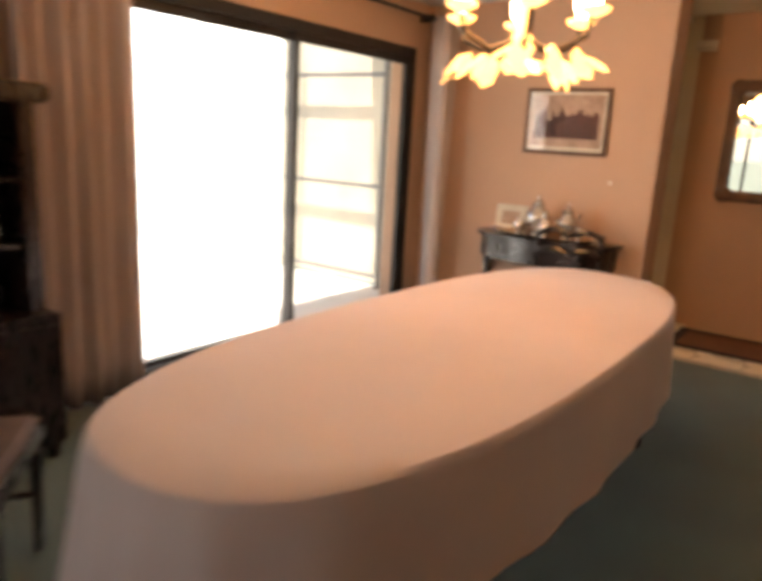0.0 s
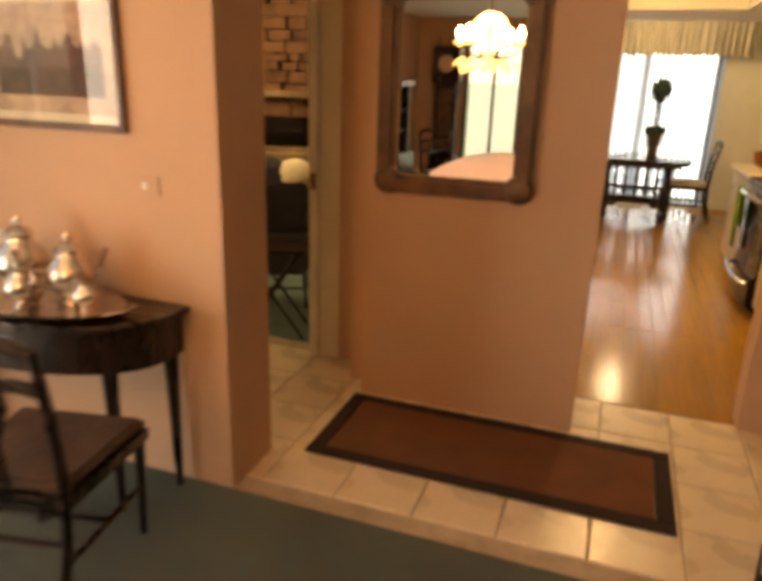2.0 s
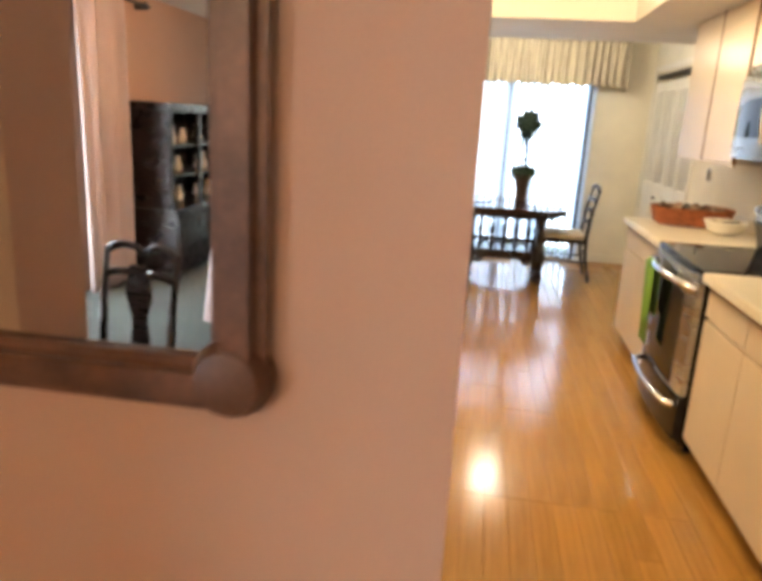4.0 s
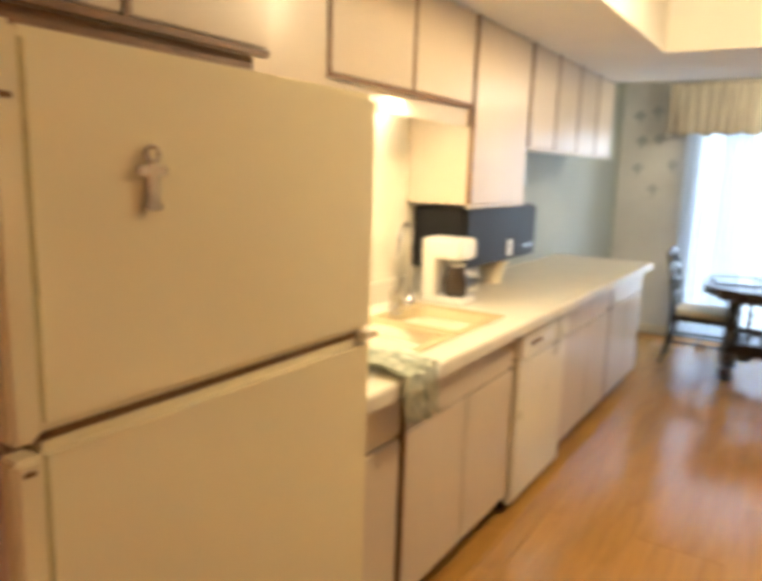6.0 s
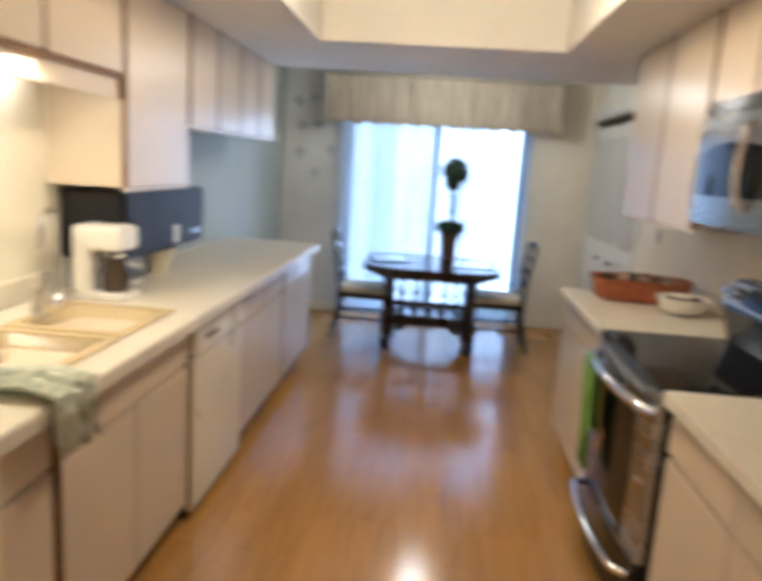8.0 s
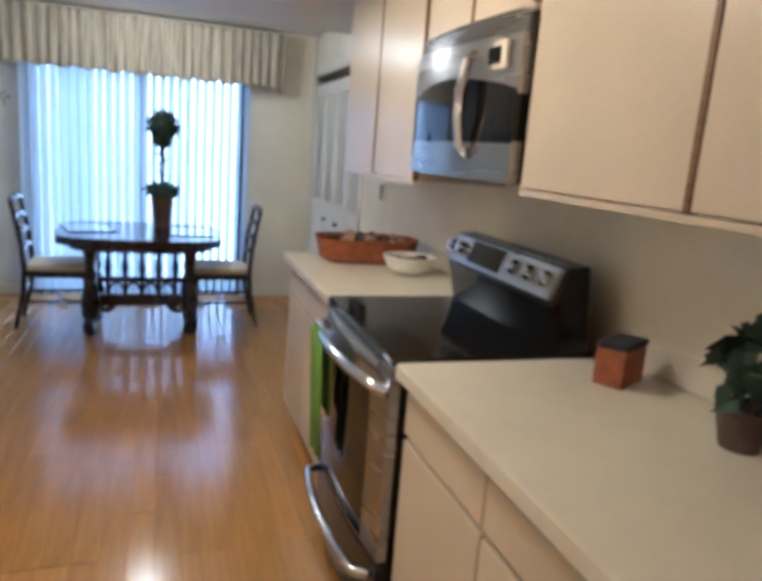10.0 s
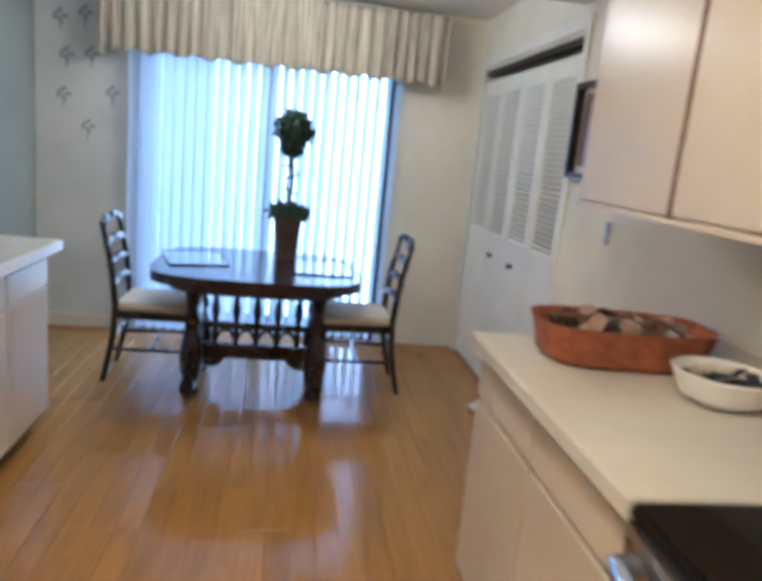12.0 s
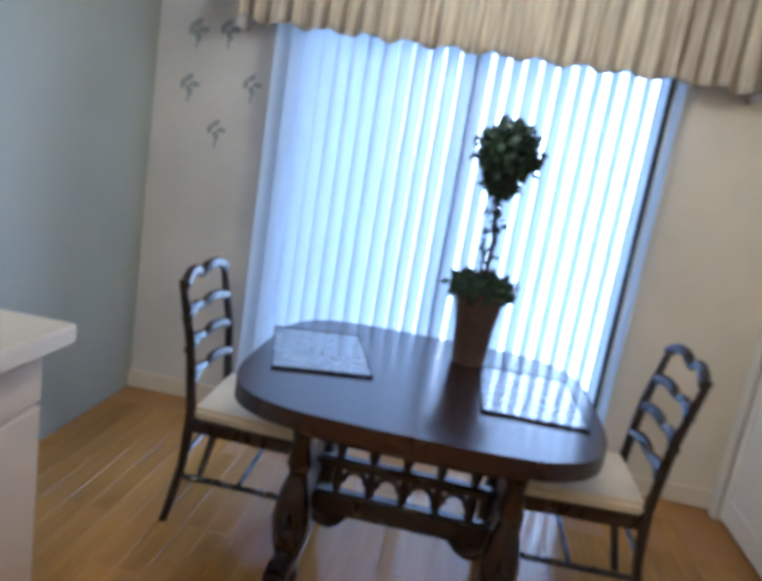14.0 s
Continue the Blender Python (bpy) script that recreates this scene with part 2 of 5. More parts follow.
def tube(pts, r, seg=8, bm=None, flat=1.0):
    """A rod along points; r is a radius or one for each point."""
    bm = bm or bmesh.new()
    pts = [Vector(p) for p in pts]
    rs = r if isinstance(r, (list, tuple)) else [r] * len(pts)
    rings, up = [], None
    for i, p in enumerate(pts):
        d = (pts[min(i + 1, len(pts) - 1)] - pts[max(i - 1, 0)]).normalized()
        ref = Vector((0, 0, 1)) if abs(d.z) < 0.9 else Vector((0, 1, 0))
        s = d.cross(ref).normalized()
        u = s.cross(d)
        rings.append([bm.verts.new(p + rs[i] * (math.cos(a) * s + flat * math.sin(a) * u)) for a in (2 * math.pi * k / seg for k in range(seg))])
    for a, b in zip(rings, rings[1:]):
        for i in range(seg):
            bm.faces.new((a[i], a[(i + 1) % seg], b[(i + 1) % seg], b[i]))
    bm.faces.new(rings[0][::-1])
    bm.faces.new(rings[-1])
    return bm


def slab(outline, z0, z1, w=0.0):
    """A flat piece of that outline."""
    bm = bmesh.new()
    lo = [bm.verts.new((x, y, z0)) for x, y in outline]
    hi = [bm.verts.new((x, y, z1)) for x, y in outline]
    bm.faces.new(lo[::-1])
    bm.faces.new(hi)
    n = len(outline)
    for i in range(n):
        bm.faces.new((lo[i], lo[(i + 1) % n], hi[(i + 1) % n], hi[i]))
    if w:
        es = [e for e in bm.edges if abs(e.verts[0].co.z - e.verts[1].co.z) < 1e-6]
        bmesh.ops.bevel(bm, geom=es, offset=w, segments=3, affect="EDGES", clamp_overlap=True)
    return bm


def superellipse(a, b, n, count=48):
    out = []
    for i in range(count):
        t = 2 * math.pi * i / count
        c, s = math.cos(t), math.sin(t)
        out.append((a * math.copysign(abs(c) ** (2 / n), c), b * math.copysign(abs(s) ** (2 / n), s)))
    return out


def mesh(name, bm, material, smooth=True):
    bmesh.ops.recalc_face_normals(bm, faces=list(bm.faces))
    me = bpy.data.meshes.new(name)
    bm.to_mesh(me)
    bm.free()
    me.materials.append(material)
    if smooth:
        me.shade_smooth()
        me.set_sharp_from_angle(angle=radians(38))
    return me


def part(name, bm, material, parent, label=""):
    ob = new(name, mesh(name, bm, material))
    ob.parent = parent
    return tagged(ob, label)


ORIGIN = Vector((0, 0, 0))  # where the block that is being built stands
KITCHEN = Vector((-0.025, 0.187, 0))


def thing(name, label, category, m=None, group=""):
    ob = new(name)
    ob.empty_display_size = 0.1
    ob.matrix_world = Matrix.Translation(ORIGIN) @ (m if m is not None else Matrix())
    return tagged(ob, label, category, group)


def single(name, bm, material, label, category, m=None, group=""):
    ob = new(name, mesh(name, bm, material))
    ob.matrix_world = Matrix.Translation(ORIGIN) @ (m if m is not None else Matrix())
    return tagged(ob, label, category, group)


def structure(name, bm, material, label, category="wall"):
    ob = new(name, mesh(name, bm, material))
    ob.matrix_world = Matrix.Translation(ORIGIN)
    return tagged(ob, label, category, kind="structure")


def boxes(*rows):
    bm = bmesh.new()
    for r in rows:
        box(bm, *r)
    return bm


# ---- structure: dining room, foyer, kitchen, nook ----
H, LOW, TRAYZ = 2.44, 2.22, 2.5
ZT = 2.6
structure("floor_dining", boxes((-3.32, -7.6, -0.1, 3.0, -0.98, 0.0)), CARPET, "dark green cut-pile carpet", "floor")
floor_tiles = structure("floor_foyer", boxes((-1.95, -0.98, -0.1, 3.0, 0.39, -0.006), (-2.6, -0.67, -0.1, -1.95, 0.5, -0.006), (-1.95, 0.39, -0.1, -1.42, 0.5, -0.006)), GROUT, "cream ceramic tile floor with dark grout", "floor")
structure("floor_living", boxes((-7.0, 0.5, -0.1, -1.42, 6.0, 0.0), (-7.0, -0.67, -0.1, -2.6, 0.5, 0.0)), TEAL, "pale teal carpet", "floor")
structure("wall_console", boxes((-3.35, -0.98, 0, -1.2, -0.67, ZT)), WALL_DINING, "peach painted partition wall")
structure("wall_mirror", boxes((-1.04, 0, 0, 0.012, 0.14, ZT)), WALL_DINING, "peach painted wall with the mirror")
structure("wall_return_1", boxes((-1.04, 0.14, 0, -0.535, 0.43, ZT)), WALL_DINING, "peach painted wall return beside the refrigerator")
structure("wall_return_2", boxes((-1.16, 0.14, 0, -1.04, 0.35, ZT)), WALL_DINING, "peach painted wall return behind the mirror wall")
structure("wall_return_3", boxes((-1.447, 0.35, 0, -1.04, 0.47, ZT)), WALL_DINING, "peach painted wall beside the door jamb")
structure("wall_doorway_right", boxes((0.76, 0.34, 0, 3.0, 0.5, ZT)), WALL_DINING, "peach painted wall beside the kitchen doorway")
structure("wall_doorway_top", boxes((0.012, 0.0, 2.3, 0.76, 0.14, ZT), (0.76, 0.14, 2.3, 0.78, 0.34, ZT)), WALL_DINING, "peach painted header above the kitchen doorway")
structure("wall_east", boxes((3.0, -7.6, 0, 3.12, 0.5, ZT)), WALL_DINING, "peach painted dining room wall")
structure("wall_south", boxes((-3.35, -7.72, 0, -2.35, -7.6, ZT), (-2.35, -7.72, 2.1, -1.05, -7.6, ZT), (-2.35, -7.72, 0, -1.05, -7.6, 0.15), (-1.05, -7.72, 0, 3.12, -7.6, ZT)), WALL_DINING, "peach painted dining room wall")
structure("wall_slider", boxes((-3.35, -7.6, 0, -3.1, -3.89, ZT), (-3.35, -3.89, 2.1, -3.1, -1.15, ZT), (-3.35, -1.15, 0, -3.1, -0.98, ZT)), WALL_DINING, "peach painted wall with the sliding glass door")
structure("ceiling_dining", boxes((-3.35, -7.72, H, 3.12, 0.0, H + 0.1), (-7.0, 0.0, H, -1.42, 6.0, H + 0.1), (-7.0, -0.57, H, -3.35, 0.0, H + 0.1)), CEIL, "white textured ceiling", "ceiling")
structure("roof_closure", boxes((-7.0, -0.57, 2.6, 3.12, 6.85, 2.7)), CEIL, "upper roof deck", "ceiling")
structure("wall_living_far", boxes((-7.0, 5.0, 0, -1.42, 5.1, ZT)), WALL_KITCHEN, "cream living room wall")
structure("wall_living_west", boxes((-7.1, -0.57, 0, -7.0, 6.0, ZT)), WALL_KITCHEN, "cream living room wall")
structure("wall_living_south", boxes((-7.0, -0.67, 0, -3.35, -0.57, ZT)), WALL_KITCHEN, "cream living room wall")
jamb = structure("door_1", bev(boxes((-1.5, 0.33, 0, -1.447, 0.49, 2.3)), 0.004), TRIM, "white door jamb with a strike plate", "door frame")
part("strike_plate", bbox(-1.49, 0.322, 0.97, -1.457, 0.329, 1.06, 0.001), CAB_EDGE, jamb, "dark brass strike plate")


# ---- sliding glass door of the dining room, drapes, patio ----
def slider():
    d = thing("window_1", "bronze aluminium sliding glass door, half open", "sliding door", pose(-3.16, -2.52, 0))
    d["kind"] = "structure"
    part("window_frame", boxes((-0.05, -1.37, 0, 0.05, -1.32, 2.1), (-0.05, 1.32, 0, 0.05, 1.37, 2.1), (-0.05, -1.32, 2.03, 0.05, 1.32, 2.1), (-0.05, -1.32, 0, 0.05, 1.32, 0.018)), BRONZE, d)
    for y0, y1, x in ((-1.32, 0.05, -0.02), (0.0, 1.32, 0.02)):
        s = part("sash", boxes((x - 0.015, y0, 0.03, x + 0.015, y0 + 0.05, 2.03), (x - 0.015, y1 - 0.05, 0.03, x + 0.015, y1, 2.03), (x - 0.015, y0 + 0.05, 1.97, x + 0.015, y1 - 0.05, 2.03), (x - 0.015, y0 + 0.05, 0.03, x + 0.015, y1 - 0.05, 0.065)), BRONZE, d)
        p = part("pane", boxes((x - 0.003, y0 + 0.05, 0.065, x + 0.003, y1 - 0.05, 1.97)), PANE, s)
        p.visible_shadow = False
    part("handle", bbox(0.04, 1.22, 0.98, 0.08, 1.27, 1.2, 0.01), BRONZE, d, "dark pull handle")


slider()
w3 = thing("window_3", "tall white framed window of the dining room", "window", pose(-1.7, -7.66, 0))
w3["kind"] = "structure"
part("window_frame", boxes((-0.65, -0.04, 0.15, -0.6, 0.04, 2.1), (0.6, -0.04, 0.15, 0.65, 0.04, 2.1), (-0.6, -0.04, 2.05, 0.6, 0.04, 2.1), (-0.6, -0.04, 0.15, 0.6, 0.04, 0.2), (-0.22, -0.03, 0.2, -0.18, 0.03, 2.05), (0.18, -0.03, 0.2, 0.22, 0.03, 2.05)), BRONZE, w3)
for a, b in ((-0.6, -0.22), (-0.18, 0.18), (0.22, 0.6)):
    part("pane", boxes((a, -0.003, 0.2, b, 0.003, 2.05)), PANE, w3).visible_shadow = False


def drape(name, y0, y1, x, ztop, folds, depth, material, label, gather=0.0):
    bm = bmesh.new()
    cols = folds * 8
    lv = 14
    grid = []
    for k in range(lv + 1):
        z = 0.02 + (ztop - 0.02) * k / lv
        sq = 1 - gather * math.sin(math.pi * min(1, k / lv * 1.2)) ** 2
        row = []
        for i in range(cols + 1):
            u = i / cols
            yy = (y0 + y1) / 2 + (u - 0.5) * (y1 - y0) * sq
            xx = x + depth * (math.sin(2 * math.pi * folds * u) + 0.35 * math.sin(2 * math.pi * folds * u * 0.37 + k * 0.15))
            row.append(bm.verts.new((xx, yy, z)))
        grid.append(row)
    for a, b in zip(grid, grid[1:]):
        for i in range(cols):
            bm.faces.new((a[i], a[i + 1], b[i + 1], b[i]))
    ob = single(name, bm, material, label, "curtain", group="drapes at the sliding door")
    so = ob.modifiers.new("thick", "SOLIDIFY")
    so.thickness = 0.008
    part("header_tape", bbox(x - depth * 0.6, y0 + 0.01, ztop - 0.004, x + depth * 0.6, y1 - 0.01, ztop + 0.02, 0.004), material, ob, "stiff pleated heading")
    for k in range(folds):
        yk = y0 + (y1 - y0) * (k + 0.5) / folds
        part("curtain_hook", tube([(x, yk, ztop + 0.015), (x - 0.012, yk, ztop + 0.03)], 0.004, 6), BRONZE, ob)
    return ob


drape("drape", -4.38, -3.8, -2.96, 2.3, 6, 0.045, DRAPE, "beige floor-length drape gathered beside the glass door")
drape("drape", -1.24, -1.03, -2.86, 2.3, 3, 0.07, DRAPE, "narrow beige drape in the room corner")
rod = thing("curtain_rod", "dark curtain rod above the sliding door", "curtain rod", pose(-2.98, -2.95, 2.32))
part("rod", tube([(0, -1.95, 0), (0, 1.88, 0)], 0.014), BRONZE, rod)
for yy in (-1.9, 0.0, 1.8):
    part("bracket", bbox(-0.11, yy - 0.01, -0.03, 0.01, yy + 0.01, 0.03, 0.003), BRONZE, rod)

structure("ground", boxes((-300, -300, -0.3, 300, 300, -0.12)), GRASS, "lawn beyond the patio", "ground")
structure("patio", boxes((-7.4, -8, -0.12, -3.35, -0.67, -0.02)), PATIO, "bright white patio slab", "patio")
structure("patio_ceiling", boxes((-3.95, -8, 2.35, -3.36, -0.67, 2.42)), CEIL, "white patio ceiling", "ceiling")
scr = thing("patio_screen", "screen wall of the patio, bronze frame coloured grey for glare", "screen wall", pose(-5.2, -0.8, 0))
for xx in (-1.9, -0.75, 0.4, 1.55):
    part("post", bbox(xx - 0.018, -0.025, -0.02, xx + 0.018, 0.025, 2.35, 0.003), ALU, scr)
for zz in (0.08, 0.93, 1.93):
    part("rail", bbox(-1.88, -0.02, zz, 1.53, 0.02, zz + 0.035, 0.003), ALU, scr)
scr2 = thing("patio_screen", "far screen wall of the patio, bronze frame coloured white for glare", "screen wall", pose(-7.2, -4.5, 0))
for yy in (-3, -1.5, 0, 1.5, 3.0):
    # White frame colour imitates overexposed daylight on the far screen.
    part("post", bbox(-0.03, yy - 0.025, -0.02, 0.03, yy + 0.025, 2.35, 0.003), WHITE, scr2)
part("rail", bbox(-0.025, -3, 2.1, 0.025, 3, 2.16, 0.003), WHITE, scr2)
single("swimming_pool", boxes((-16, -1.0, -0.12, -9, 6, -0.1)), POOL, "turquoise swimming pool beyond the patio", "pool")
bldg = thing("pool_house", "orange stucco neighbour house beyond the pool", "house", pose(-19, 2, -0.12))
part("wall", boxes((-3, -9, 0, 0, 9, 3.2)), STUCCO, bldg)
part("roof", boxes((-3.4, -9.4, 3.2, 0.4, 9.4, 3.5)), WHITE, bldg)
for yy in (-6, -2, 2, 6):
    part("window", boxes((0.0, yy - 0.8, 0.9, 0.04, yy + 0.8, 2.3)), BLACK, bldg)


# ---- dining furniture ----
def dining_table():
    t = thing("dining_table", "long oval dining table under a pink cloth, dark legs", "dining table", pose(-1.045, -3.67, 0) @ Matrix.Diagonal((0.985, 0.98, 1, 1)))
    part("tabletop", slab(superellipse(0.51, 1.46, 2.7), 0.70, 0.75, 0.008), DARKWOOD, t)
    for x, y in ((-0.35, -1.08), (0.35, -1.08), (-0.35, 1.08), (0.35, 1.08)):
        part("leg", lathe([(0.022, 0), (0.03, 0.03), (0.02, 0.08), (0.03, 0.3), (0.042, 0.55), (0.03, 0.6), (0.045, 0.63), (0.045, 0.7)], 16, cx=x, cy=y), DARKWOOD, t)


def table_cloth():
    bm = bmesh.new()
    out = superellipse(0.525, 1.475, 2.7, 160)
    rings = []
    levels = [(0.0, 0.757), (0.5, 0.757), (0.9, 0.757), (0.985, 0.757), (1.0, 0.748), (1.008, 0.72), (1.014, 0.6), (1.02, 0.5), (1.03, 0.4)]
    top = bm.verts.new((0, 0, 0.757))
    for s, z in levels[1:]:
        ring = []
        for i, (x, y) in enumerate(out):
            f = max(0.0, (0.74 - z)) / 0.4
            a = math.atan2(y / 1.475, x / 0.525)
            endness = abs(math.sin(a)) ** 3
            w = 0.03 * f * (0.35 + endness) * math.sin(26 * a + 1.3 * math.sin(3 * a)) + 0.02 * f
            hem = 0.04 * f * endness * (1 if z < 0.45 else 0) - (0.05 * endness * f if z < 0.45 else 0)
            n = math.hypot(x, y)
            ring.append(bm.verts.new((x * s + w * x / n, y * s + w * y / n, z + hem)))
        rings.append(ring)
    n = len(out)
    for i in range(n):
        bm.faces.new((top, rings[0][i], rings[0][(i + 1) % n]))
    for a, b in zip(rings, rings[1:]):
        for i in range(n):
            bm.faces.new((a[i], b[i], b[(i + 1) % n], a[(i + 1) % n]))
    single("tablecloth", bm, CLOTH, "plain pink cloth draped over the long dining table", "tablecloth", pose(-1.045, -3.67, 0) @ Matrix.Diagonal((0.985, 0.98, 1, 1)))


dining_table()
table_cloth()


def dining_chair(m, label, group, slats=4, seat_mat=SEAT, splat=False):
    """Seat faces +y; the back stands at -y."""
    c = thing("dining_chair", label, "chair", m, group)
    part("seat", slab([(-0.2, -0.2), (0.2, -0.2), (0.235, 0.22), (-0.235, 0.22)], 0.43, 0.475, 0.015), seat_mat, c, "brown leather seat" if seat_mat is POTM else "cream upholstered seat")
    part("seat_frame", slab([(-0.21, -0.21), (0.21, -0.21), (0.243, 0.228), (-0.243, 0.228)], 0.385, 0.43, 0.004), DARKWOOD, c)
    for sx in (-1, 1):
        part("leg", tube([(sx * 0.205, 0.2, 0), (sx * 0.21, 0.205, 0.2), (sx * 0.215, 0.205, 0.43)], [0.014, 0.018, 0.022], 8), DARKWOOD, c)
        part("back_post", tube([(sx * 0.18, -0.27, 0), (sx * 0.19, -0.215, 0.25), (sx * 0.195, -0.2, 0.45), (sx * 0.2, -0.225, 0.7), (sx * 0.205, -0.275, 0.93)], [0.015, 0.018, 0.02, 0.018, 0.014], 8), DARKWOOD, c)
        part("stretcher", tube([(sx * 0.19, -0.22, 0.2), (sx * 0.208, 0.2, 0.2)], 0.011, 6), DARKWOOD, c)
    part("stretcher", tube([(-0.2, 0.0, 0.2), (0.2, 0.0, 0.2)], 0.011, 6), DARKWOOD, c)
    part("stretcher", tube([(-0.19, -0.22, 0.27), (0.19, -0.22, 0.27)], 0.011, 6), DARKWOOD, c)
    if splat:
        part("splat", slab([(-0.05, 0.47), (0.05, 0.47), (0.035, 0.6), (0.07, 0.72), (0.04, 0.86), (-0.04, 0.86), (-0.07, 0.72), (-0.035, 0.6)], -0.01, 0.01), DARKWOOD, c).matrix_basis = pose(0, -0.235, 0, 90, 0, 0)
    for k in range(slats):
        z = 0.91 - k * 0.115
        yb = -0.2 - 0.16 * max(0, (z - 0.5)) ** 1.0
        hump = 0.035 if k == 0 else 0.022
        pts = [(-0.2 + 0.4 * i / 10, yb - 0.02 * math.sin(math.pi * i / 10), z + hump * abs(math.sin(2 * math.pi * i / 10)) ** 0.8) for i in range(11)]
        part("back_slat", tube(pts, [0.02 if i not in (5,) else 0.012 for i in range(11)], 8, flat=1.0), DARKWOOD, c)
    return c


dining_chair(pose(-1.5, -1.55, 0, 0, 0, 12) @ Matrix.Scale(0.95, 4), "dark mahogany chair pulled up to the console table", "dining room chairs", slats=2, seat_mat=POTM, splat=True)
dining_chair(pose(-1.98, -5.12, 0, 0, 0, -40), "dark mahogany chair beside the china cabinet", "dining room chairs", slats=3, seat_mat=POTM)
dining_chair(pose(0.79, -1.17, 0, 0, 0, 75), "dark mahogany chair standing beside the foyer tiles", "dining room chairs", slats=3)


def console():
    t = thing("console_table", "dark wood half-round console table against the wall", "console table", pose(-1.89, -0.985, 0) @ Matrix.Diagonal((1.05, 0.97, 0.975, 1)))
    out = [(0.52, 0.0), (0.52, -0.12)] + [(0.52 * math.cos(a), -0.12 - 0.3 * math.sin(a)) for a in (math.pi * i / 16 for i in range(1, 16))] + [(-0.52, -0.12), (-0.52, 0.0)]
    part("tabletop", slab(out, 0.735, 0.765, 0.008), DARKWOOD, t)
    part("apron", slab([(x * 0.93, y * 0.93 - 0.005) for x, y in out], 0.575, 0.735), DARKWOOD, t)
    for x, y in ((-0.46, -0.05), (0.46, -0.05), (-0.37, -0.27), (0.37, -0.27)):
        part("leg", tube([(x, y, 0), (x, y, 0.3), (x, y, 0.58)], [0.013, 0.02, 0.028], 8), DARKWOOD, t)


console()


def tea_set():
    tr = thing("silver_tray", "oval silver tray on the console table", "tray", pose(-1.85, -1.2, 0.747))
    part("plate", lathe([(0.24, 0.0), (0.33, 0.004), (0.37, 0.022), (0.375, 0.026), (0.36, 0.022), (0.24, 0.009)], 40, squash=0.5), SILVER, tr)
    for sx in (-1, 1):
        part("handle", tube([(sx * 0.36, -0.06, 0.025), (sx * 0.42, -0.03, 0.04), (sx * 0.42, 0.03, 0.04), (sx * 0.36, 0.06, 0.025)], 0.008, 8), SILVER, tr)
    for x, y, s, kind in ((-0.08, 0.05, 1.15, "coffee_pot"), (0.12, 0.04, 1.0, "teapot"), (0.02, -0.07, 0.7, "sugar_bowl"), (-0.17, -0.03, 0.62, "cream_jug"), (0.22, -0.02, 0.55, "waste_bowl")):
        p = thing(kind, "polished silver " + kind.replace("_", " ") + " on the silver tray", "teaware", pose(-1.85 + 1.15 * x, -1.2 + y, 0.757, 0, 0, 20 * x * 30) @ Matrix.Diagonal((s * 1.25, s * 1.25, s * 0.98, 1)), group="silver tea set")
        part("body", lathe([(0.035, 0), (0.04, 0.01), (0.022, 0.03), (0.05, 0.06), (0.065, 0.1), (0.06, 0.14), (0.035, 0.17), (0.03, 0.19), (0.036, 0.2)], 24), SILVER, p)
        if kind != "waste_bowl":
            part("handle", tube([(-0.055, 0, 0.13), (-0.1, 0, 0.15), (-0.11, 0, 0.11), (-0.06, 0, 0.07)], 0.007, 8), SILVER, p)
        if kind in ("coffee_pot", "teapot"):
            part("spout", tube([(0.05, 0, 0.08), (0.09, 0, 0.11), (0.115, 0, 0.18)], [0.016, 0.011, 0.008], 8), SILVER, p)
            part("lid", lathe([(0.036, 0.2), (0.025, 0.22), (0.008, 0.23), (0.012, 0.245), (0.004, 0.265), (0.0, 0.268)], 20), SILVER, p)
    card = thing("framed_card", "cream card standing behind the silver set", "card", pose(-2.2, -1.06, 0.749, -12, 0, 12))
    part("card", bbox(-0.12, -0.006, 0, 0.12, 0.006, 0.2, 0.002), PAPER, card)
    part("print", bbox(-0.07, -0.009, 0.05, 0.07, -0.007, 0.15, 0.0005), SCENERY, card)


tea_set()


def wall_picture(m, w, h, label, frame_mat, pic_mat, d=0.025):
    p = thing("framed_picture", label, "picture", m)
    fw = 0.026
    for r in ((-w / 2, -d, -h / 2, -w / 2 + fw, 0, h / 2), (w / 2 - fw, -d, -h / 2, w / 2, 0, h / 2), (-w / 2 + fw, -d, h / 2 - fw, w / 2 - fw, 0, h / 2), (-w / 2 + fw, -d, -h / 2, w / 2 - fw, 0, -h / 2 + fw)):
        part("frame_rail", bbox(*r, 0.004), frame_mat, p)
    part("mat_board", boxes((-w / 2 + fw, -0.008, -h / 2 + fw, w / 2 - fw, -0.004, h / 2 - fw)), PAPER, p)
    part("print", boxes((-w / 2 + fw + 0.02, -0.011, -h / 2 + fw + 0.03, w / 2 - fw - 0.02, -0.008, h / 2 - fw - 0.02)), pic_mat, p)
    g = part("glass", boxes((-w / 2 + fw, -0.016, -h / 2 + fw, w / 2 - fw, -0.013, h / 2 - fw)), PANE, p)
    g.visible_shadow = False
    return p


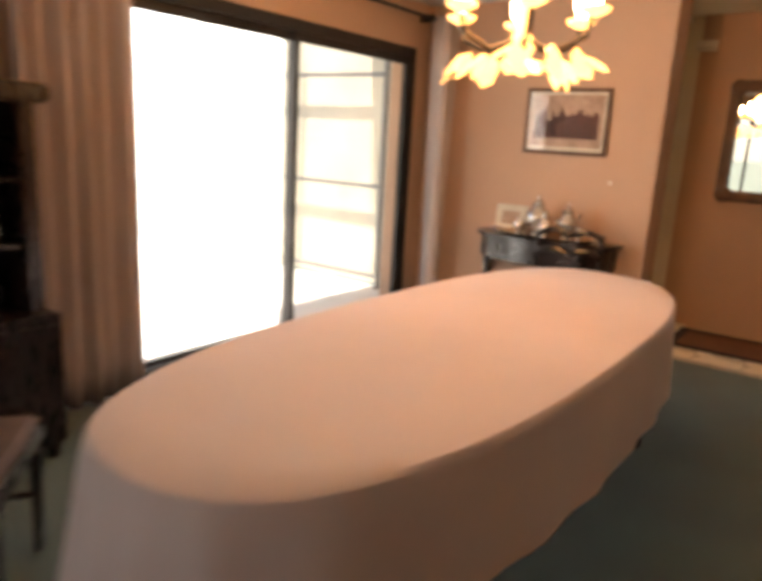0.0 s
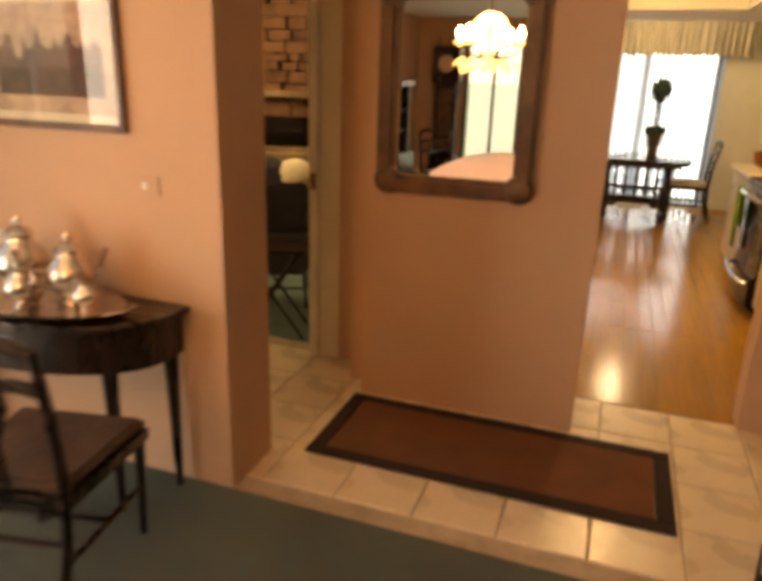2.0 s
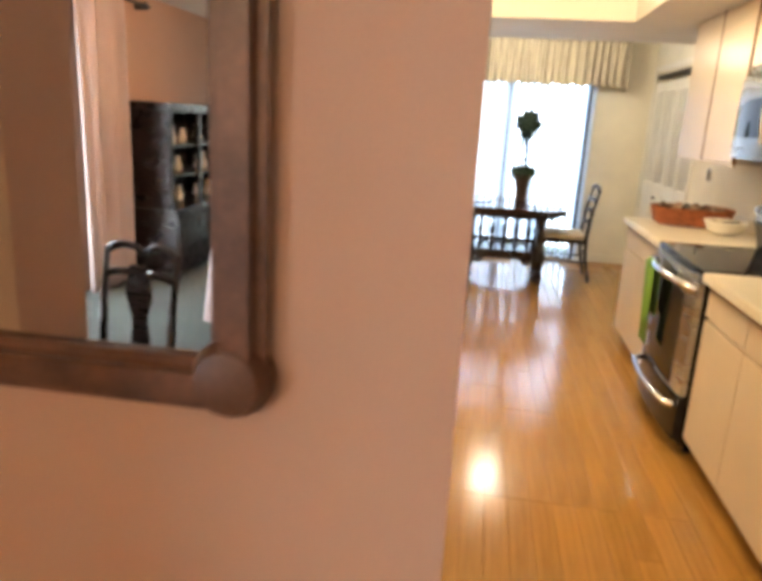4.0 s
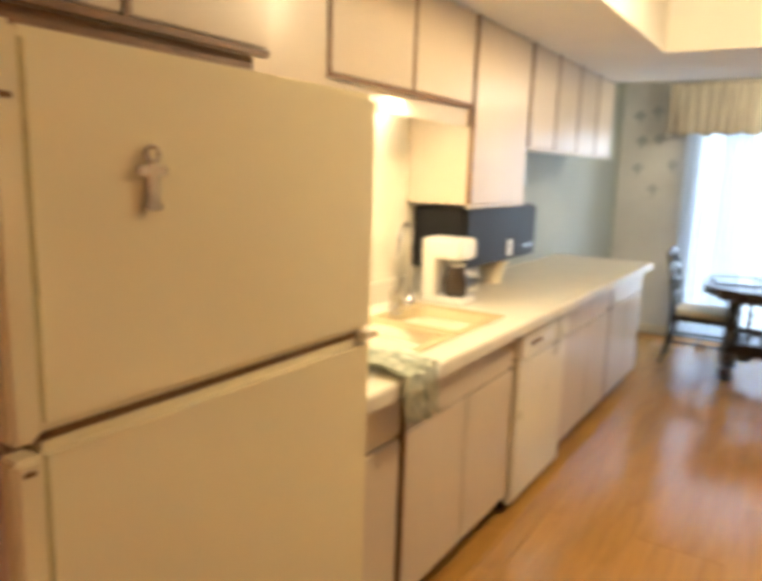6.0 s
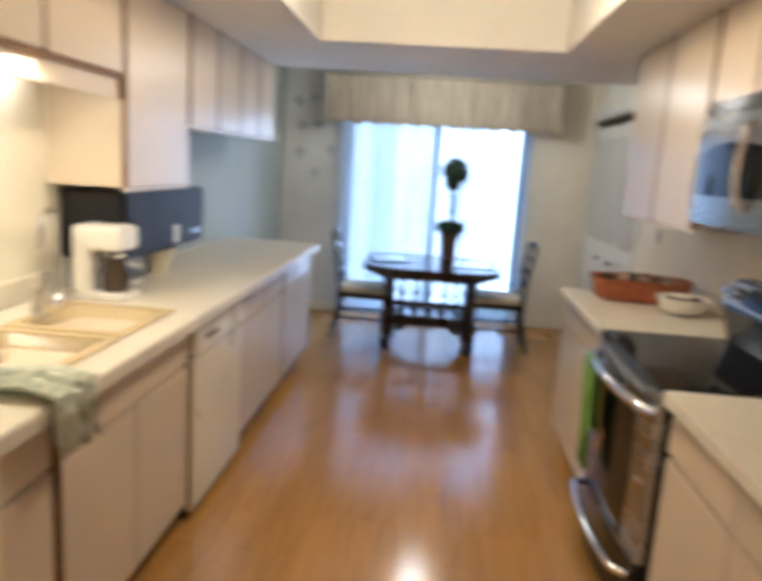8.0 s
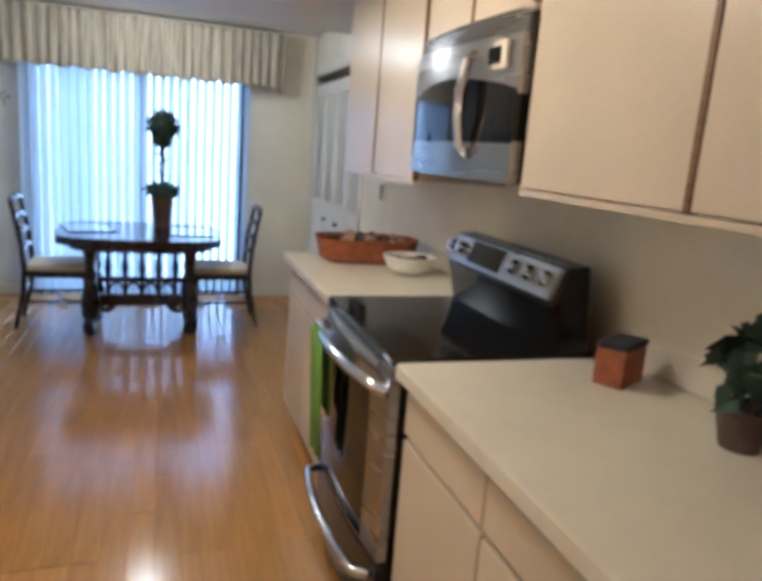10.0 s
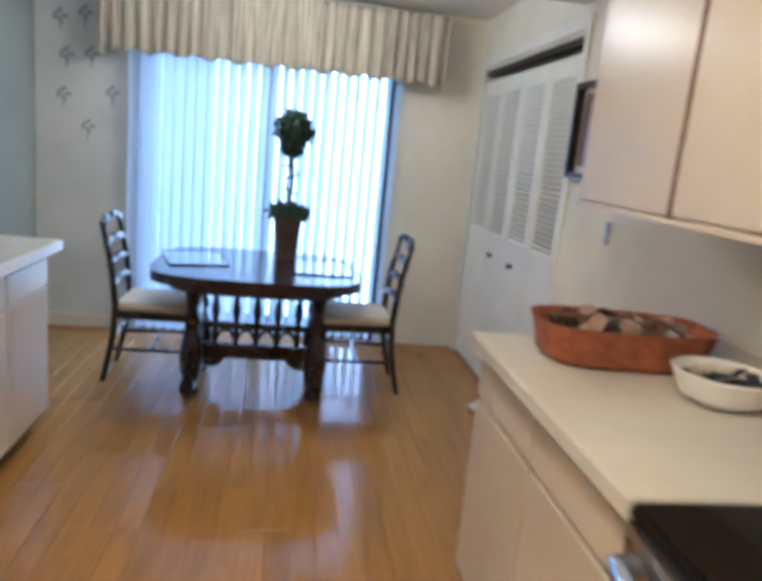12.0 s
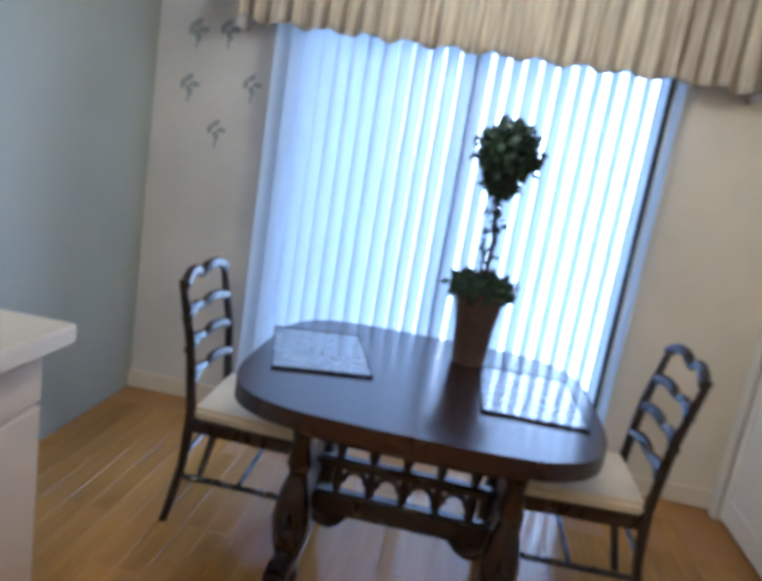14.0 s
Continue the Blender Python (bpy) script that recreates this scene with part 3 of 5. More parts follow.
pic = wall_picture(pose(-1.87, -0.98, 1.58), 0.63, 0.47, "framed faded landscape print on the peach wall", MIRFRAME, SCENERY)
rnd = random.Random(3)
hill = bmesh.new()
pts = [(-0.24, -0.12)] + [(-0.24 + 0.48 * i / 24, 0.03 + 0.09 * noise.noise(Vector((i * 0.45, 2.0, 0))) + 0.05 * rnd.random()) for i in range(25)] + [(0.24, -0.12)]
vs = [hill.verts.new((x, -0.0125, z)) for x, z in pts]
hill.faces.new(vs)
part("painted_hills", hill, HILLS, pic, "brown painted tree line")

mir = thing("framed_mirror", "large wall mirror in a carved brown wooden frame", "mirror", pose(-0.63, 0.0, 1.51))
W2, H2, F2 = 0.355, 0.45, 0.085
for r in ((-W2, -0.05, -H2 + 0.05, -W2 + F2, 0, H2 - 0.05), (W2 - F2, -0.05, -H2 + 0.05, W2, 0, H2 - 0.05), (-W2 + 0.05, -0.05, H2 - F2, W2 - 0.05, 0, H2), (-W2 + 0.05, -0.05, -H2, W2 - 0.05, 0, -H2 + F2)):
    part("frame_rail", bbox(*r, 0.02, 3), MIRFRAME, mir)
for sx in (-1, 1):
    for sz in (-1, 1):
        part("corner_block", lathe([(0.0, 0.0), (0.062, 0.0), (0.064, 0.03), (0.05, 0.055), (0.02, 0.062), (0.0, 0.062)], 16), MIRFRAME, mir).matrix_basis = pose(sx * (W2 - 0.055), 0, sz * (H2 - 0.055), 90, 0, 0)
part("mirror_pane", bbox(-W2 + 0.07, -0.016, -H2 + 0.07, W2 - 0.07, -0.01, H2 - 0.07, 0.002), MIRROR, mir, "silvered mirror pane")

sw = thing("light_switch", "light switch plate painted peach like its wall", "light switch", pose(-1.5, -0.98, 1.17))
part("plate", bbox(-0.058, -0.005, -0.035, 0.058, 0, 0.035, 0.003), WALL_DINING, sw, "plate painted peach like the wall")
part("toggle", bbox(-0.01, -0.016, -0.012, 0.01, -0.004, 0.012, 0.002), WHITE, sw)


def chandelier():
    c = thing("chandelier", "brass chandelier with lit amber glass leaves", "chandelier", pose(-1.16, -3.33, 0))
    part("canopy", lathe([(0.0, H - 0.04), (0.05, H - 0.035), (0.06, H)], 20), BRONZE, c)
    part("chain", tube([(0, 0, 2.05), (0, 0, H - 0.03)], 0.008, 6), BRONZE, c)
    part("stem", lathe([(0.0, 1.68), (0.03, 1.7), (0.05, 1.76), (0.025, 1.82), (0.03, 1.95), (0.012, 2.06), (0.0, 2.07)], 16), SHADEGLASS, c)
    rnd = random.Random(5)
    for k in range(6):
        a = math.pi * 2 * k / 6
        ca, sa = math.cos(a), math.sin(a)
        part("arm", tube([(0.03 * ca, 0.03 * sa, 1.78), (0.14 * ca, 0.14 * sa, 1.74), (0.25 * ca, 0.25 * sa, 1.79), (0.27 * ca, 0.27 * sa, 1.86)], 0.01, 8), BRONZE, c)
        part("cup", lathe([(0.01, 1.85), (0.05, 1.87), (0.055, 1.885), (0.02, 1.89)], 16, cx=0.27 * ca, cy=0.27 * sa), SHADEGLASS, c)
        part("bulb", lathe([(0.012, 1.89), (0.028, 1.93), (0.03, 1.96), (0.014, 2.0), (0.0, 2.02)], 14, cx=0.27 * ca, cy=0.27 * sa), BULB, c, "lit flame bulb")
        for j in range(4):
            b = a + 0.26 * (j - 1.5)
            r = 0.16 + 0.07 * (j % 2)
            m = Matrix.Translation((r * math.cos(b), r * math.sin(b), 1.70 + 0.05 * rnd.random())) @ Euler((rnd.uniform(-0.5, 0.5), rnd.uniform(0.4, 1.3), b)).to_matrix().to_4x4()
            bm = slab([(0.0, 0.0), (0.03, 0.03), (0.075, 0.036), (0.11, 0.0), (0.075, -0.036), (0.03, -0.03)], -0.003, 0.003)
            bmesh.ops.transform(bm, matrix=m, verts=list(bm.verts))
            part("glass_leaf", bm, SHADEGLASS, c)


chandelier()


def china_cabinet():
    c = thing("china_cabinet", "dark wood glazed china cabinet with ornaments inside", "cabinet", pose(-2.8, -5.08, 0) @ Matrix.Diagonal((1, 1, 0.745, 1)))
    part("base", bbox(-0.25, -0.65, 0.1, 0.25, 0.65, 0.85, 0.008), DARKWOOD, c)
    for x in (-0.21, 0.21):
        for y in (-0.6, 0.6):
            part("foot", tube([(x, y, 0), (x, y, 0.1)], [0.025, 0.04], 8), DARKWOOD, c)
    for y in (-0.33, 0.33):
        part("door", bbox(0.25, y - 0.3, 0.15, 0.268, y + 0.3, 0.8, 0.005), DARKWOOD, c)
    part("back_panel", boxes((-0.25, -0.62, 0.85, -0.23, 0.62, 1.95)), DARKWOOD, c)
    for y in (-0.62, 0.59):
        part("side_panel", boxes((-0.23, y, 0.85, 0.18, y + 0.03, 1.95)), DARKWOOD, c)
    for z in (1.2, 1.55):
        part("shelf", boxes((-0.23, -0.59, z, 0.16, 0.59, z + 0.018)), DARKWOOD, c)
    part("crown", bbox(-0.27, -0.67, 1.95, 0.24, 0.67, 2.05, 0.02, 3), DARKWOOD, c)
    for y in (-0.6, -0.02, 0.56):
        part("stile", boxes((0.16, y, 0.85, 0.19, y + 0.04, 1.95)), DARKWOOD, c)
    rnd = random.Random(8)
    for z in (0.85, 1.218, 1.568):
        for k in range(5):
            y = -0.48 + 0.24 * k
            s = rnd.uniform(0.8, 1.2)
            single("ornament", lathe([(0.04 * s, 0), (0.055 * s, 0.05 * s), (0.03 * s, 0.13 * s), (0.04 * s, 0.17 * s)], 14), (WHITE, SILVER, SHADEGLASS, PAPER)[k % 3 if k % 3 < 2 else 3], "small china ornament on the cabinet shelf", "ornament", pose(-2.82 + rnd.uniform(-0.05, 0.08), -5.08 + y, z * 0.745), group="cabinet ornaments")


china_cabinet()


def tall_clock():
    c = thing("longcase_clock", "dark wood longcase clock beside the dining room window", "clock", pose(-2.56, -7.42, 0))
    part("plinth", bbox(-0.21, -0.16, 0, 0.21, 0.16, 0.42, 0.01), DARKWOOD, c)
    part("trunk", bbox(-0.165, -0.13, 0.42, 0.165, 0.13, 1.5, 0.008), DARKWOOD, c)
    part("hood", bbox(-0.205, -0.155, 1.5, 0.205, 0.155, 2.02, 0.012), DARKWOOD, c)
    part("dial", lathe([(0.0, 0.0), (0.13, 0.0), (0.13, 0.006), (0.0, 0.006)], 28), SILVER, c, "round pale dial").matrix_basis = pose(0, 0.163, 1.77, 90, 0, 0)
    part("trunk_door", bbox(-0.11, 0.131, 0.55, 0.11, 0.142, 1.42, 0.004), MIRFRAME, c)
    for x in (-0.16, 0.0, 0.16):
        part("finial", lathe([(0.02, 2.02), (0.03, 2.05), (0.012, 2.08), (0.024, 2.11), (0.0, 2.17)], 12, cx=x), SHADEBRASS, c)


tall_clock()

rug = thing("rug", "brown runner rug with a dark border on the tiles", "rug", pose(-0.31, -0.335, 0.0))
part("field", bbox(-0.68, -0.23, 0.001, 0.68, 0.23, 0.011, 0.003), RUGM, rug)
for r in ((-0.75, -0.295, 0.75, -0.232), (-0.75, 0.232, 0.75, 0.295), (-0.75, -0.232, -0.682, 0.232), (0.682, -0.232, 0.75, 0.232)):
    part("border", bbox(r[0], r[1], 0.001, r[2], r[3], 0.013, 0.003), RUGB, rug)


# ---- living room seen through the opening ----
def armchair():
    c = thing("folding_chair", "dark blue padded chair on thin metal legs", "chair", pose(-2.18, 1.15, 0, 0, 0, 25))
    part("seat", bbox(-0.26, -0.25, 0.24, 0.26, 0.25, 0.44, 0.04, 3), BLUEFAB, c)
    part("backrest", bbox(-0.26, 0.2, 0.42, 0.26, 0.3, 0.8, 0.03, 3), BLUEFAB, c)
    for sx in (-1, 1):
        part("leg", tube([(sx * 0.24, -0.22, 0.0), (sx * 0.22, -0.2, 0.26)], 0.012, 8), BLACK, c)
        part("leg", tube([(sx * 0.24, 0.24, 0.0), (sx * 0.22, 0.22, 0.26)], 0.012, 8), BLACK, c)
        part("armrest", bbox(sx * 0.27 - 0.035, -0.22, 0.56, sx * 0.27 + 0.035, 0.25, 0.61, 0.015, 3), BLUEFAB, c)
        part("arm_post", tube([(sx * 0.27, -0.18, 0.38), (sx * 0.27, -0.18, 0.57)], 0.012, 8), BLACK, c)
    part("crossbar", tube([(-0.235, -0.21, 0.14), (0.235, -0.21, 0.14)], 0.009, 8), BLACK, c)


armchair()
sofa = thing("sofa", "tan sofa heaped with cushions and papers", "sofa", pose(-3.75, 2.9, 0, 0, 0, 20))
part("base", bbox(-1.0, -0.42, 0.08, 1.0, 0.42, 0.42, 0.04, 3), TANFAB, sofa)
part("backrest", bbox(-1.0, 0.25, 0.42, 1.0, 0.45, 0.82, 0.06, 3), TANFAB, sofa)
for sx in (-1, 1):
    part("armrest", bbox(sx * 1.0 - 0.12, -0.42, 0.08, sx * 1.0 + 0.12, 0.45, 0.6, 0.05, 3), TANFAB, sofa)
for sx in (-0.8, 0.8):
    part("foot", bbox(sx - 0.04, -0.35, 0, sx + 0.04, -0.27, 0.08, 0.004), DARKWOOD, sofa)
rnd = random.Random(11)
for k in range(9):
    single("magazine", bbox(-0.16, -0.12, 0, 0.16, 0.12, 0.03 + 0.05 * rnd.random(), 0.004), (PAPER, SCENERY, TANFAB)[k % 3], "thick magazine lying on the sofa", "papers", pose(-3.75, 2.9, 0, 0, 0, 20) @ pose(-0.75 + 0.19 * k, -0.15 + 0.1 * rnd.random(), 0.42, 0, 0, rnd.uniform(-40, 40)), group="papers on the sofa")
stonew = thing("stone_fireplace", "rough brown stone fireplace breast with a mantel", "fireplace", pose(-4.2, 4.7, 0))
part("core", boxes((-0.9, -0.25, 0, 0.9, 0.3, H)), DARKWOOD, stonew)
z = 0.0
while z < H - 0.06:
    hh = min(rnd.uniform(0.07, 0.15), H - 0.01 - z)
    x = -0.9
    while x < 0.88:
        w = min(rnd.uniform(0.14, 0.46), 0.92 - x)
        part("stone", bbox(x, -0.29 - 0.09 * rnd.random(), z + 0.004, x + w - 0.014, -0.25, z + hh - 0.008, 0.014), STONE, stonew)
        x += w
    z += hh
part("mantel", bbox(-0.95, -0.5, 1.3, 0.95, -0.25, 1.37, 0.01), TANFAB, stonew, "pale wooden mantel shelf")
for k in range(8):
    single("cushion", lathe([(0.0, -0.07), (0.13, -0.05), (0.19, 0.0), (0.13, 0.05), (0.0, 0.07)], 20, squash=0.75), (TANFAB, SCENERY, BLUEFAB, PAPER)[k % 4], "rumpled cushion heaped on the sofa", "cushion", pose(-3.75, 2.9, 0, 0, 0, 20) @ pose(-0.8 + 0.22 * k, 0.12, 0.58 + 0.05 * rnd.random(), 60 + rnd.uniform(-15, 15), rnd.uniform(-30, 30), 0), group="cushions on the sofa")
tray = thing("tray_table", "black folding tray table with crossed legs", "table", pose(-1.86, 0.58, 0, 0, 0, 20) @ Matrix.Scale(0.88, 4))
part("top", bbox(-0.24, -0.18, 0.62, 0.24, 0.18, 0.64, 0.006), BLACK, tray)
for sy in (-0.15, 0.15):
    part("leg", tube([(-0.22, sy, 0), (0.2, sy, 0.62)], 0.012, 8), BLACK, tray)
    part("leg", tube([(0.22, sy, 0), (-0.2, sy, 0.62)], 0.012, 8), BLACK, tray)
tv2 = thing("television", "black flat television hung on the stone breast", "television", pose(-3.82, 4.33, 0.86))
part("bezel", bbox(-0.35, -0.05, -0.22, 0.35, 0.03, 0.22, 0.008), BLACK, tv2)
part("screen", boxes((-0.33, -0.054, -0.2, 0.33, -0.051, 0.2)), BLACKGLASS, tv2)
tv = thing("television", "flat television showing a green picture", "television", pose(-5.25, 3.9, 0, 0, 0, 35))
part("stand", bbox(-0.5, -0.2, 0, 0.5, 0.2, 0.5, 0.01), DARKWOOD, tv)
part("bezel", bbox(-0.5, -0.04, 0.55, 0.5, 0.03, 1.15, 0.008), BLACK, tv)
part("neck", bbox(-0.1, -0.03, 0.5, 0.1, 0.02, 0.56, 0.004), BLACK, tv)
part("screen", boxes((-0.47, -0.044, 0.58, 0.47, -0.041, 1.12)), mat("green_screen", (0.05, 0.15, 0.03), 0.3, vary=0.5, scale=9, emit=(0.05, 0.2, 0.03, 0.06)), tv)


# ---- kitchen and nook shell ----
ORIGIN = KITCHEN
floor_wood = structure("floor_kitchen", boxes((-1.3, 0.203, -0.1, 1.9, 6.85, -0.003)), SUBFLOOR, "glossy oak plank floor", "floor")
structure("wall_kitchen_left", boxes((-1.42, 0.16, 0, -1.3, 4.9, ZT)), WALL_KITCHEN, "cream papered kitchen wall")
structure("wall_nook_left", boxes((-1.42, 4.9, 0, -1.3, 6.85, ZT)), WALL_BLUE, "grey green nook wall")
structure("wall_splash", boxes((-1.3, 3.45, 0.9, -1.296, 4.9, 1.7)), WALL_BLUE, "grey green wall above the counter")
structure("wall_window_left", boxes((-1.3, 6.72, 0, -0.62, 6.85, ZT)), PAPER_PALE, "pale wallpaper beside the glass door")
structure("wall_window_right", boxes((1.16, 6.72, 0, 1.9, 6.85, ZT)), WALL_KITCHEN, "cream wallpaper beside the glass door")
structure("wall_window_top", boxes((-0.62, 6.72, 2.06, 1.16, 6.85, ZT)), WALL_KITCHEN, "cream wall above the glass door")
structure("wall_kitchen_right", boxes((1.78, 0.313, 0, 1.9, 4.93, ZT), (1.78, 6.6, 0, 1.9, 6.72, ZT), (1.78, 4.93, 2.08, 1.9, 6.6, ZT)), WALL_KITCHEN, "cream papered kitchen wall with closet opening")
structure("closet_back", boxes((2.5, 4.8, 0, 2.6, 6.72, ZT), (1.9, 4.8, 0, 2.5, 4.9, ZT), (1.9, 6.62, 0, 2.5, 6.72, ZT)), WALL_KITCHEN, "closet inside walls")
TX0, TX1, TY0, TY1 = -0.42, 0.97, 0.95, 3.87
structure("ceiling_kitchen", boxes((-1.3, -0.04, LOW, TX0, 5.0, LOW + 0.06), (TX1, -0.04, LOW, 1.78, 5.0, LOW + 0.06), (TX0, -0.04, LOW, TX1, TY0, LOW + 0.06), (TX0, TY1, LOW, TX1, 5.0, LOW + 0.06)), CEIL, "cream dropped kitchen ceiling round a light tray", "ceiling")
structure("ceiling_tray", boxes((TX0 - 0.05, TY0, LOW + 0.06, TX0, TY1, TRAYZ), (TX1, TY0, LOW + 0.06, TX1 + 0.05, TY1, TRAYZ), (TX0 - 0.05, TY0 - 0.05, LOW + 0.06, TX1 + 0.05, TY0, TRAYZ), (TX0 - 0.05, TY1, LOW + 0.06, TX1 + 0.05, TY1 + 0.05, TRAYZ), (TX0 - 0.05, TY0 - 0.05, TRAYZ, TX1 + 0.05, TY1 + 0.05, TRAYZ + 0.06)), CEIL, "white recessed light tray", "ceiling")
structure("ceiling_nook", boxes((-1.42, 5.0, H, 1.9, 6.85, H + 0.1), (-1.3, 4.95, LOW + 0.06, 1.78, 5.0, H + 0.1)), CEIL, "white nook ceiling", "ceiling")
structure("baseboard", boxes((-1.3, 6.7, 0, -0.62, 6.72, 0.09), (1.18, 6.7, 0, 1.78, 6.72, 0.09)), WALL_KITCHEN, "cream painted baseboard", "baseboard")


# ---- kitchen: left run ----
CF, CE = -0.64, -0.58  # cabinet fronts and counter edge of the left run
WL, WR = -1.3, 1.78


def fridge():
    f = thing("refrigerator", "cream two-door refrigerator with pebbled enamel doors", "refrigerator", pose(-0.455, 0.6465, 0))
    part("body", bbox(-0.7, -0.395, 0.03, -0.065, 0.395, 1.66, 0.01), FRIDGE, f)
    part("freezer_door", bbox(-0.06, -0.406, 1.157, 0.0, 0.406, 1.69, 0.016, 4), FRIDGE, f)
    part("lower_door", bbox(-0.06, -0.406, 0.1, 0.0, 0.406, 1.142, 0.016, 4), FRIDGE, f)
    part("gasket", boxes((-0.064, -0.395, 1.14, -0.02, 0.37, 1.159)), CAB_EDGE, f, "dark door gasket")
    part("toe_grille", bbox(-0.08, -0.39, 0.03, -0.02, 0.39, 0.095, 0.004), BLACK, f)
    part("hinge", bbox(-0.05, 0.36, 1.14, 0.012, 0.41, 1.159, 0.003), ENAMEL, f)
    for z0, z1, zs in ((1.159, 1.688, 1.6), (0.104, 1.14, 1.12)):
        h = part("handle", bbox(-0.03, -0.45, z0, 0.02, -0.4065, z1, 0.008, 3), FRIDGE, f, "cream full-height pull strip")
        part("screw", bbox(0.02, -0.437, zs - 0.004, 0.0225, -0.42, zs + 0.004, 0.001), CAB_EDGE, h)
    g = thing("fridge_magnet", "small silver cross-shaped magnet on the freezer door", "magnet", pose(-0.453, 0.436, 1.503) @ Matrix.Scale(0.82, 4))
    body = bmesh.new()
    box(body, 0.0, -0.014, -0.05, 0.01, 0.014, 0.03)
    part("figure", bev(body, 0.004), SILVER, g)
    part("arms", bbox(0.001, -0.034, 0.006, 0.011, 0.034, 0.024, 0.004), SILVER, g)
    part("foot", bbox(0.0, -0.02, -0.058, 0.013, 0.02, -0.044, 0.004), SILVER, g)
    halo = tube([(0.006, 0.014 * math.cos(a), 0.044 + 0.014 * math.sin(a)) for a in (math.pi * 2 * i / 12 for i in range(13))], 0.004, 6)
    part("halo", halo, SILVER, g)


fridge()


def door_front(parent, y0, y1, z0, z1, x, s, handle=False, name="door"):
    """A flat laminate front with an oak strip along its lower or upper edge; s is the side it faces (+1 or -1 in x)."""
    xa, xb = sorted((x, x + s * 0.018))
    return part(name, bbox(xa, y0 + 0.004, z0 + 0.004, xb, y1 - 0.004, z1 - 0.004, 0.002), CABINET, parent)


def base_unit(y0, y1, x, s, wall, doors, drawers, label, group, z1=0.865):
    u = thing("base_cabinet", label, "cabinet", group=group)
    xa, xb = sorted((x, wall))
    part("body", boxes((xa if s > 0 else xa + 0.0, y0, 0.09, xb, y1, z1)), CABINET, u)
    ta, tb = sorted((x - s * 0.06, wall))
    part("toe_kick", boxes((ta, y0, 0.0, tb, y1, 0.09)), CAB_EDGE, u)
    zd = 0.7
    n = doors
    for k in range(n):
        a, b = y0 + 0.015 + (y1 - y0 - 0.015) * k / n, y0 + 0.015 + (y1 - y0 - 0.015) * (k + 1) / n
        door_front(u, a, b, 0.1, zd, x, s)
    m = drawers
    for k in range(m):
        a, b = y0 + 0.015 + (y1 - y0 - 0.015) * k / m, y0 + 0.015 + (y1 - y0 - 0.015) * (k + 1) / m
        door_front(u, a, b, zd + 0.01, 0.835, x, s, name="drawer_front")
    xs = sorted((x + s * 0.001, x + s * 0.02))
    part("edge_strip", boxes((xs[0], y0, 0.09, xs[1], y0 + 0.016, 0.836)), CAB_EDGE, u, "dark oak edge strip")
    part("pull_strip", boxes((xs[0], y0 + 0.004, 0.838, xs[1], y1 - 0.004, 0.862)), CAB_EDGE, u, "dark oak pull strip")
    return u


base_unit(1.12, 1.48, CF, 1, WL, 1, 1, "cream laminate base cabinet beside the refrigerator", "left base cabinets")
base_unit(1.5, 2.42, CF, 1, WL, 2, 1, "cream laminate sink base cabinet with oak strips", "left base cabinets")
base_unit(3.12, 4.05, CF, 1, WL, 2, 2, "cream laminate base cabinet with oak strips", "left base cabinets")
base_unit(4.05, 4.95, CF, 1, WL, 2, 2, "cream laminate end base cabinet with oak strips", "left base cabinets")
gap = single("filler_strip", boxes((CF - 0.3, 1.482, 0.09, CF + 0.004, 1.498, 0.86)), CAB_EDGE, "dark oak filler strip between base cabinets", "trim")
dw = thing("dishwasher", "cream dishwasher with a top control panel", "dishwasher", pose(0, 2.77, 0))
part("body", boxes((WL + 0.02, -0.335, 0.02, CF - 0.002, 0.335, 0.86)), BLACK, dw)
part("door", bbox(CF, -0.33, 0.05, CF + 0.035, 0.33, 0.72, 0.008), ENAMEL, dw)
cp = part("control_panel", bbox(CF, -0.33, 0.725, CF + 0.045, 0.33, 0.855, 0.012, 3), ENAMEL, dw)
part("latch", bbox(CF + 0.045, -0.06, 0.765, CF + 0.053, 0.06, 0.81, 0.004), WHITE, cp)
for k in range(4):
    part("button", bbox(CF + 0.045, -0.22 + 0.035 * k, 0.78, CF + 0.05, -0.195 + 0.035 * k, 0.8, 0.001), CAB_EDGE, cp)

# counter with two bowls cut out
SX0, SX1, SA0, SA1, SB0, SB1 = -1.1, -0.72, 1.6, 1.97, 2.05, 2.42
ct = thing("counter", "long cream laminate counter with a rounded end", "worktop")
cb = bmesh.new()
xs, ys = (WL, SX0, SX1, CE), (1.12, SA0, SA1, SB0, SB1, 5.0)
for i in range(3):
    for j in range(5):
        if i == 1 and j in (1, 3):
            continue
        box(cb, xs[i], ys[j], 0.868, xs[i + 1], ys[j + 1], 0.912)
bmesh.ops.remove_doubles(cb, verts=list(cb.verts), dist=1e-5)
seen_faces = {}
cb.verts.index_update()
for f in list(cb.faces):
    seen_faces.setdefault(tuple(sorted(v.index for v in f.verts)), []).append(f)
bmesh.ops.delete(cb, geom=[f for fs in seen_faces.values() if len(fs) > 1 for f in fs], context="FACES_ONLY")
part("top", cb, COUNTER, ct)
part("backsplash", bbox(WL, 1.12, 0.912, WL + 0.02, 3.45, 1.01, 0.003), COUNTER, ct)
part("front_edge", bbox(CE, 1.12, 0.864, CE + 0.012, 5.0, 0.914, 0.005, 3), COUNTER, ct)
